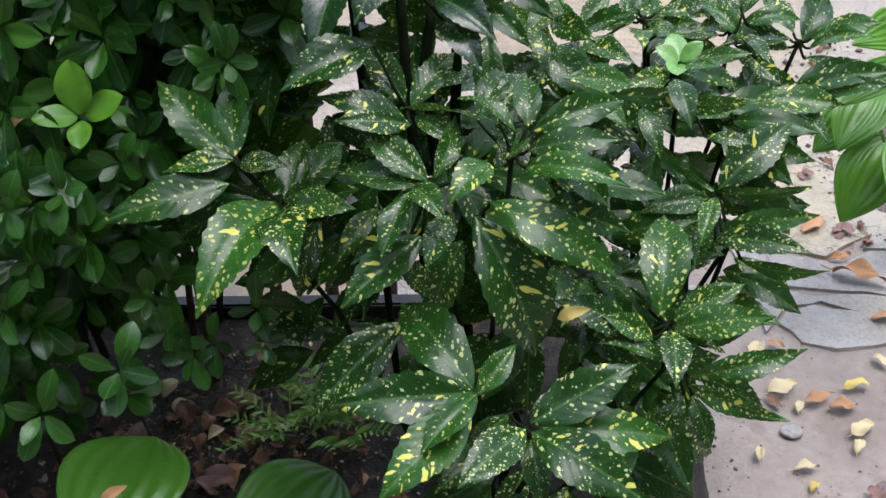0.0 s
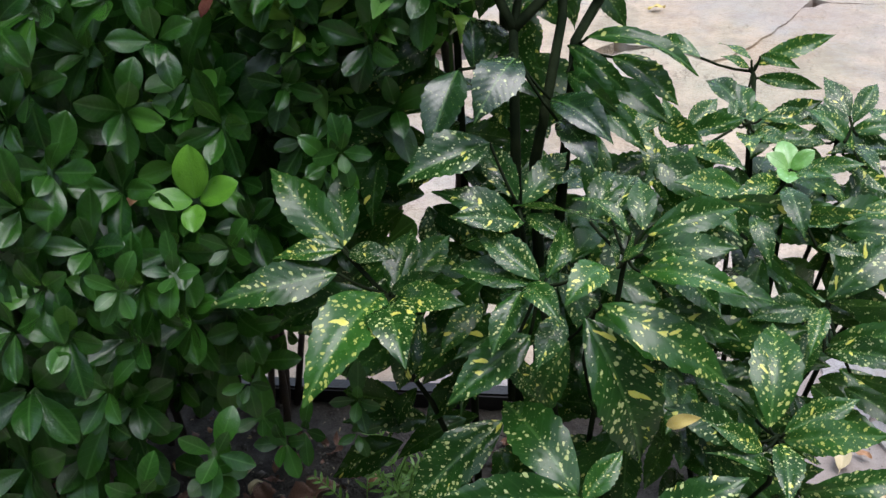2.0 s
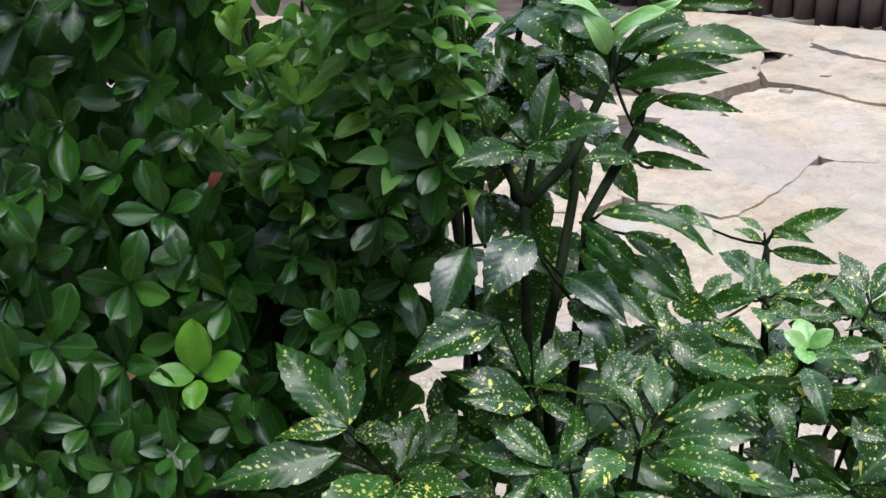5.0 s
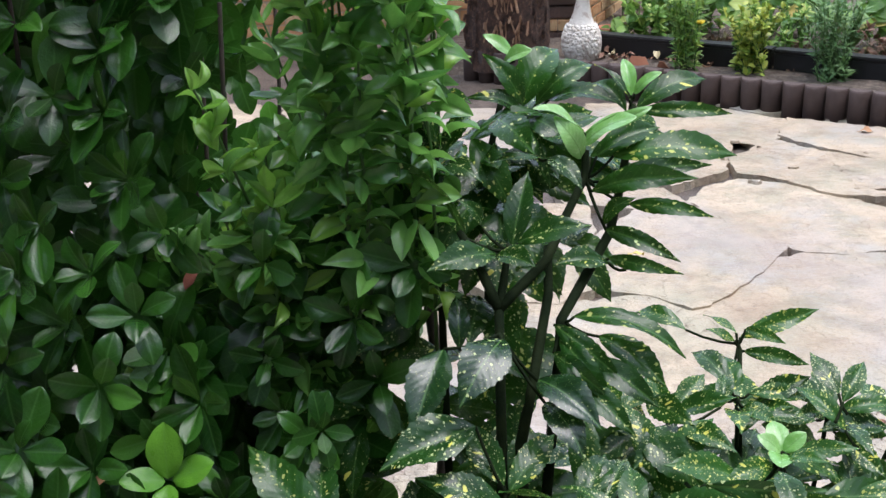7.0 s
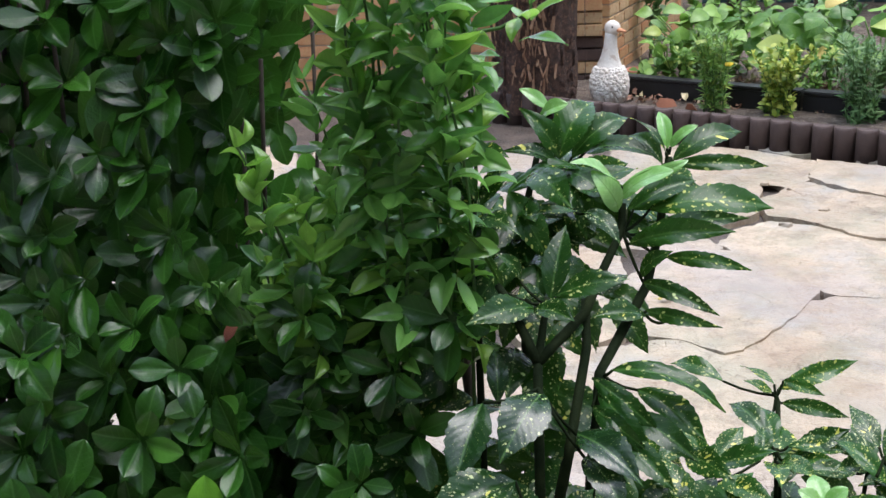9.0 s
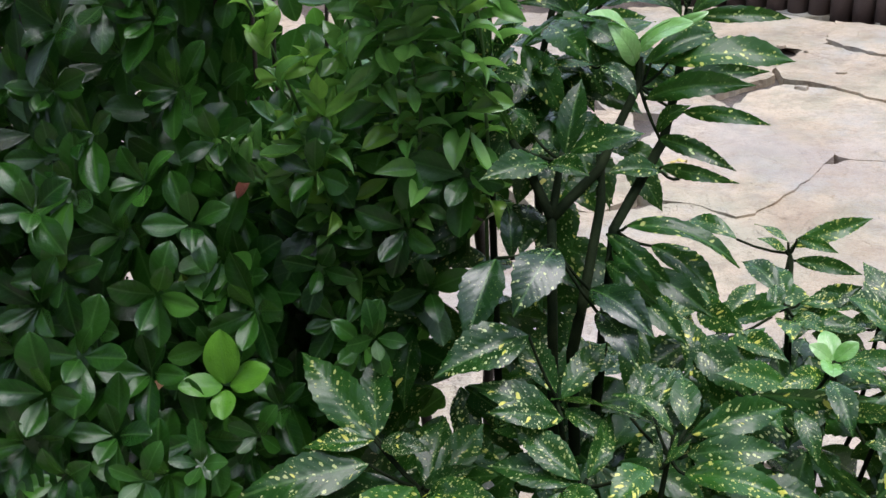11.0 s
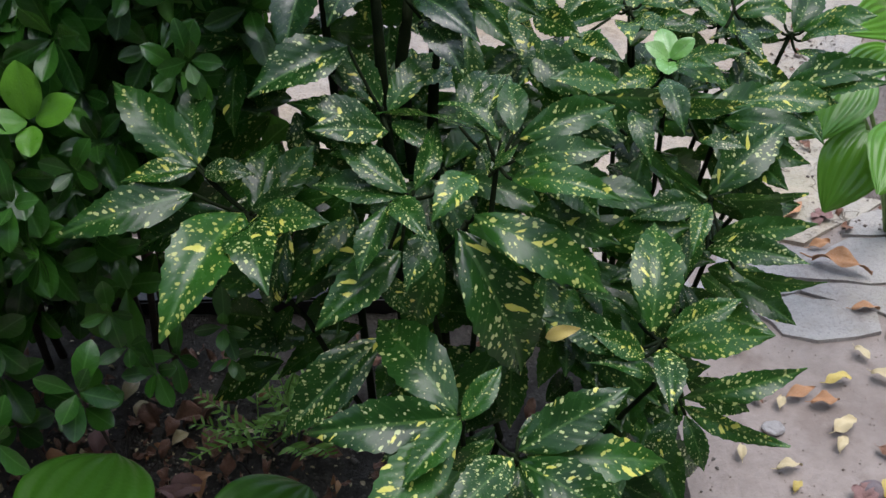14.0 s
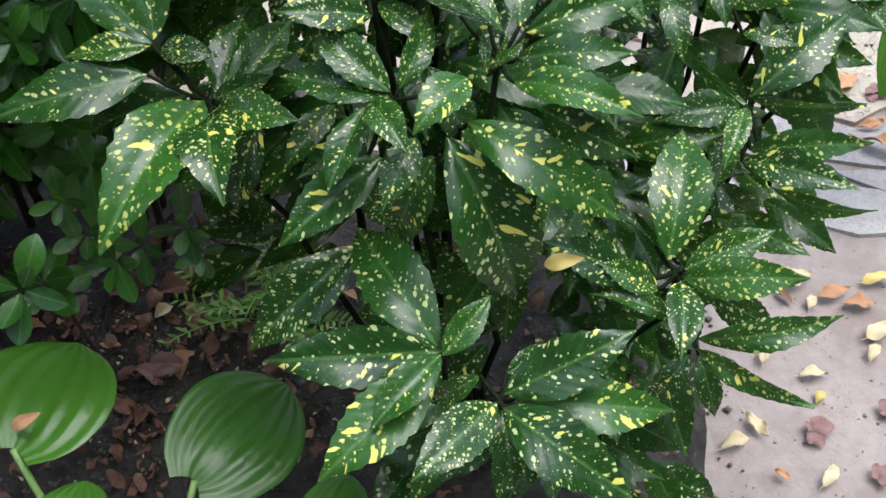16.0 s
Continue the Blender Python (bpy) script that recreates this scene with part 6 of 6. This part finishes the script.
goose.matrix_world = Matrix.Translation((0.105, 6.0, 0.085)) @ Matrix.Rotation(radians(-35), 4, "Z") @ Matrix.Scale(1.04, 4)
tagged(goose, "white stoneware goose ornament with a knobbly body and orange beak", "ornament")


# ---- plants of the far bed ----
def clump(name, at, height, spread, count, leaf, material, label, category, seed, shape="lance", width=0.4, stems=7, up=0.5):
    """A small bushy plant: several stems and leaves all along them."""
    rr = random.Random(seed)
    plant = thing(name, at, label, category)
    leaves = bmesh.new()
    per = count // stems
    for s in range(stems):
        a = 2 * math.pi * s / stems + rr.uniform(-0.3, 0.3)
        tip = Vector(at) + Vector((math.cos(a) * spread * rr.uniform(0.3, 1), math.sin(a) * spread * rr.uniform(0.3, 1), height * rr.uniform(0.7, 1)))
        bm = bmesh.new()
        root = Vector(at) + Vector((rr.uniform(-0.5, 0.5) * spread, rr.uniform(-0.5, 0.5) * spread, 0))
        line = bent(root, tip, (0, 0, 0.0), 6, 0.008, rr)
        tube(bm, line, (0.003, 0.0025, 0.002, 0.0015), 5)
        held(part("stem", bm, M_SHOOT), plant)
        for n in range(per):
            p = root.lerp(tip, rr.uniform(0.04, 1.0) ** 0.9)
            m = leaf_pose(p, rr.uniform(0, 360), rr.uniform(-20, 70) * up * 2, leaf * rr.uniform(0.6, 1.2), rr.uniform(-30, 30), Vector((0, -0.3, 1)))
            blade(leaves, shape, width, 0.06, 0.3, 0, 4, 1, m=m, seed=n)
    tagged(held(part("foliage", leaves, material), plant), kind="stuff")
    return plant


clump("wallflower_plant", (0.63, 5.75, 0.08), 0.46, 0.12, 1300, 0.055, M_GARDEN, "upright slender-leaved green bedding plant", "plant", 31, width=0.2, stems=18)
clump("golden_spindle", (0.955, 5.62, 0.07), 0.37, 0.15, 620, 0.040, M_GOLD, "small golden variegated spindle bush", "shrub", 32, "oval", 0.6, 15)
clump("golden_spindle", (0.93, 5.70, 0.07), 0.27, 0.13, 420, 0.032, M_GARDEN, "small green leafy bush beside the edging", "shrub", 36, "oval", 0.5, 8)
clump("wallflower_plant", (1.31, 5.47, 0.05), 0.47, 0.16, 1400, 0.058, M_FERN, "upright slender-leaved dark green bedding plant", "plant", 33, width=0.17, stems=22)
clump("leafy_plant", (0.8, 6.75, 0.08), 0.58, 0.3, 700, 0.055, M_GARDEN, "tangled green leafy plant at the back of the bed", "plant", 51, "oval", 0.7, 12)
clump("leafy_plant", (1.35, 6.55, 0.08), 0.55, 0.3, 760, 0.05, M_FERN, "tangled dark green leafy plant at the back of the bed", "plant", 52, "oval", 0.6, 12)
clump("leafy_plant", (1.8, 6.2, 0.08), 0.48, 0.28, 600, 0.05, M_GARDEN, "tangled green leafy plant at the back of the bed", "plant", 53, "oval", 0.6, 11)
clump("leafy_plant", (1.15, 5.9, 0.08), 0.36, 0.22, 480, 0.045, M_GARDEN, "low tangled green plant behind the trough", "plant", 54, "lance", 0.4, 10)
clump("leafy_plant", (0.55, 6.2, 0.08), 0.34, 0.18, 380, 0.045, M_GARDEN, "low tangled green plant behind the trough", "plant", 55, "oval", 0.6, 9)
clump("withered_plant", (1.6, 5.7, 0.08), 0.25, 0.2, 120, 0.06, M_BROWN, "withered brown stalks and leaves in the far bed", "dead plant", 56, "lance", 0.4, 9)
clump("ivy_plant", (0.42, 6.35, 0.08), 0.30, 0.16, 60, 0.085, M_GARDEN, "pale green rounded ivy-like leaves by the wall", "plant", 34, "oval", 0.8, 7)
clump("ivy_plant", (0.33, 6.28, 0.08), 0.18, 0.12, 40, 0.075, M_GARDEN, "pale green rounded ivy-like leaves by the wall", "plant", 35, "oval", 0.85, 6)
clump("creeper", (0.42, 7.3, 0.1), 0.85, 0.12, 240, 0.06, M_FERN, "dark green creeper climbing the brick wall", "creeper", 37, "oval", 0.75, 7)


flower = thing("wallflower", (0.70, 5.70, 0.33), "small yellow flower on a slender-leaved bedding plant", "flower")
for k in range(6):
    bm = bmesh.new()
    blade(bm, "oval", 0.7, 0.1, 0.3, 0, 5, 1, m=leaf_pose((0.70, 5.70, 0.33), 60 * k, 30, 0.032), seed=k)
    held(part("petal", bm, M_PETAL), flower)


def broad_plant(at, count, size, seed, label, dead=()):
    """Large round leaves on long stalks."""
    rr = random.Random(seed)
    plant = thing("broad_leaved_plant", at, label, "plant", "broad-leaved plants in the far bed")
    for n in range(count):
        a = rr.uniform(0, 6.28)
        p = Vector(at) + Vector((math.cos(a) * rr.uniform(0.05, 0.34), math.sin(a) * rr.uniform(0.05, 0.25), rr.uniform(0.16, 0.42)))
        bm = bmesh.new()
        tube(bm, bent(at, p, (0, 0, 0.04), 5), (0.005, 0.004), 5)
        stalk = held(part("stalk", bm, M_STALK), plant)
        data = leaf_data("heart", (0.62, 0.85)[n % 2], M_YELLOW if n in dead else M_GARDEN, n % 3, 0.12, 0.0, 0.2, 8)
        hang_leaf(stalk, data, leaf_pose(p, rr.uniform(0, 360), rr.uniform(-45, 15), size * rr.uniform(0.7, 1.2), rr.uniform(-30, 30)))


broad_plant((0.62, 6.55, 0.1), 34, 0.15, 41, "clump of broad pale green leaves on long stalks")
broad_plant((1.08, 6.3, 0.1), 40, 0.15, 42, "clump of broad green leaves turning yellow at the edge", (3,))
broad_plant((1.52, 6.05, 0.1), 36, 0.15, 43, "clump of broad green leaves with yellowing ones", (2, 7))
broad_plant((1.88, 5.75, 0.1), 32, 0.15, 44, "clump of broad yellowing leaves by the fence", (1, 4, 9, 12))
yellow = thing("yellow_leaf_plant", (1.33, 6.22, 0.1), "tall stalk bearing one drooping bright yellow leaf", "plant")
bm = bmesh.new()
tube(bm, bent((1.33, 6.22, 0.1), (1.325, 6.2, 0.565), (0.02, 0, 0), 6), (0.005, 0.004), 6)
held(part("stalk", bm, M_STALK), yellow)
hang_leaf(yellow, leaf_data("oval", 0.8, M_YELLOW, 1, 0.12, 0.0, 0.3, 10), leaf_pose((1.37, 6.2, 0.6), 190, -25, 0.14, 10))


def pot(at, radius, height, label):
    bm = bmesh.new()
    prof = [(0.0, radius * 0.72), (height * 0.8, radius * 0.95), (height * 0.8, radius * 1.06), (height, radius * 1.08), (height, radius * 0.95), (height * 0.75, radius * 0.85)]
    rings = [[bm.verts.new((rad * math.cos(2 * math.pi * k / 20), rad * math.sin(2 * math.pi * k / 20), z)) for k in range(20)] for z, rad in prof]
    for a, b in zip(rings, rings[1:]):
        for k in range(20):
            bm.faces.new((a[k], a[(k + 1) % 20], b[(k + 1) % 20], b[k]))
    bm.faces.new(rings[0][::-1])
    bm.faces.new(rings[-1])
    ob = part("flower_pot", bm, M_POT)
    ob.location = at
    tagged(ob, label, "flower pot")


pot((0.27, 6.35, 0.085), 0.07, 0.12, "terracotta flower pot behind the goose ornament")
for at, size, turn, lean in (((0.42, 5.86, 0.07), 0.055, 200, 20), ((0.53, 5.80, 0.07), 0.04, 160, -25)):
    bm = bmesh.new()
    arc = [radians(70 + 40 * k / 6) for k in range(7)]
    face = [[bm.verts.new((rad * math.cos(a) * 1.2, rad * math.sin(a) - 2, z * (1.0 if z < 1 else 1.5 - 0.18 * abs(k - 2)))) for k, a in enumerate(arc)] for rad, z in ((2.0, 0.0), (2.0, 1.0), (2.14, 1.0), (2.14, 0.0))]
    for a, b in zip(face, face[1:] + face[:1]):
        for k in range(6):
            bm.faces.new((a[k], a[k + 1], b[k + 1], b[k]))
    for k in (0, 6):
        bm.faces.new([f[k] for f in face])
    bmesh.ops.recalc_face_normals(bm, faces=bm.faces)
    ob = part("terracotta_shard", bm, M_POT, smooth=False)
    ob.matrix_world = Matrix.Translation(at) @ Euler((radians(lean), radians(lean), radians(turn))).to_matrix().to_4x4() @ Matrix.Scale(size, 4)
    tagged(ob, "broken terracotta pot shard stuck in the soil", "pot shard", "pot shards in the far bed")

for material, label, count, seed in ((M_BROWN, "brown dead leaves strewn over the far bed", 520, 61), (M_CREAM, "tan dry leaf scraps strewn over the far bed", 160, 62)):
    r = random.Random(seed)
    bm = bmesh.new()
    for n in range(count):
        x = r.uniform(0.1, 2.0)
        front = 6.05 - 0.38 * x
        y = front + r.uniform(0.02, 0.8)
        m = Matrix.Translation((x, y, 0.09 + r.uniform(0.0, 0.02))) @ Euler((r.uniform(-0.6, 0.6), r.uniform(-0.5, 0.4), r.uniform(0, 6.28))).to_matrix().to_4x4() @ Matrix.Scale(r.uniform(0.02, 0.06), 4)
        litter_blade(bm, m, r.uniform(0.3, 0.7), n)
    tagged(part("leaf_litter", bm, material), label, "leaf litter", kind="stuff")

# broken chips of stone lying in the paving's wide joints
r = random.Random(71)
for n in range(16):
    x, y = r.uniform(0.45, 1.7), r.uniform(4.0, 4.95)
    pts, size = [], r.uniform(0.012, 0.035)
    for k in range(6):
        a = k * 1.047 + r.uniform(-0.35, 0.35)
        pts.append(Vector((math.cos(a) * size * r.uniform(0.6, 1.2), math.sin(a) * size * 0.6 * r.uniform(0.6, 1.2), 0)))
    bm = bmesh.new()
    low = [bm.verts.new(p) for p in pts]
    top = [bm.verts.new(p * 0.8 + Vector((0, 0, r.uniform(0.008, 0.016)))) for p in pts]
    for k in range(6):
        bm.faces.new((low[k], low[(k + 1) % 6], top[(k + 1) % 6], top[k]))
    bm.faces.new(top)
    ob = part("chip", bm, M_SLAB, paving, smooth=False)
    ob.location = (x, y, 0.004)

# ---- far fence, dark shrubbery, added light-blocking wall behind the camera ----
fence = thing("garden_fence", (1.2, 9.9, 0.0), "dark teal painted board fence", "fence")
for i in range(34):
    bm = bmesh.new()
    block(bm, (0.9 + i * 0.152, 9.9 - 0.03 * i, -0.05), (1.045 + i * 0.152, 9.925 - 0.03 * i, 1.6), 0.003)
    held(part("board", bm, M_FENCE, smooth=False), fence)
for z in (0.4, 1.4):
    bm = bmesh.new()
    tube(bm, [(0.9, 9.96, z), (6.0, 8.96, z)], (0.03,), 4)
    held(part("rail", bm, M_FENCE, smooth=False), fence)
for n, (x, y) in enumerate(((1.1, 9.4), (1.75, 9.2), (2.4, 9.0))):
    tree = thing("garden_tree", (x, y, 0.05), "slim dark tree trunk with ivy and shaded leaves", "tree")
    rr = random.Random(60 + n)
    bm = bmesh.new()
    tube(bm, bent((x, y, 0.05), (x + 0.1, y, 2.6), (0.05, 0, 0), 8, 0.02, rr), (0.05, 0.045, 0.04, 0.035, 0.03), 9)
    held(part("trunk", bm, M_BARK), tree)
    bm = bmesh.new()
    for k in range(420):
        p = (x + rr.gauss(0, 0.22), y + rr.gauss(0.1, 0.18), rr.uniform(0.2, 2.4))
        blade(bm, "oval", 0.7, 0.06, 0.3, 0, 4, 1, m=leaf_pose(p, rr.uniform(0, 360), rr.uniform(-40, 40), rr.uniform(0.05, 0.09), rr.uniform(-40, 40)), seed=k)
    tagged(held(part("crown", bm, M_FERN), tree), kind="stuff")

# unseen wall added behind the camera; its height cuts skylight on the hedge front
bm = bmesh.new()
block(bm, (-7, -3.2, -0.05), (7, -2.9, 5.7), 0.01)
tagged(part("wall_house", bm, M_UNSEEN_WALL, smooth=False), "plain plastered unseen wall added to block sky light", "wall", kind="structure")
# added walls out of view; the east one is raised to cut side skylight
for name, x, top in (("wall_side_west", -4.2, 1.9), ("wall_side_east", 5.2, 3.4)):
    bm = bmesh.new()
    block(bm, (x, -2.9, -0.05), (x + 0.12, 11, top), 0.01)
    tagged(part(name, bm, M_BRICK_DARK, smooth=False), "plain dark added boundary wall", "wall", kind="structure")
bm = bmesh.new()
block(bm, (-4.2, 11, -0.05), (5.3, 11.12, 2.2), 0.01)
tagged(part("wall_far", bm, M_BRICK_DARK, smooth=False), "plain dark added boundary wall", "wall", kind="structure")
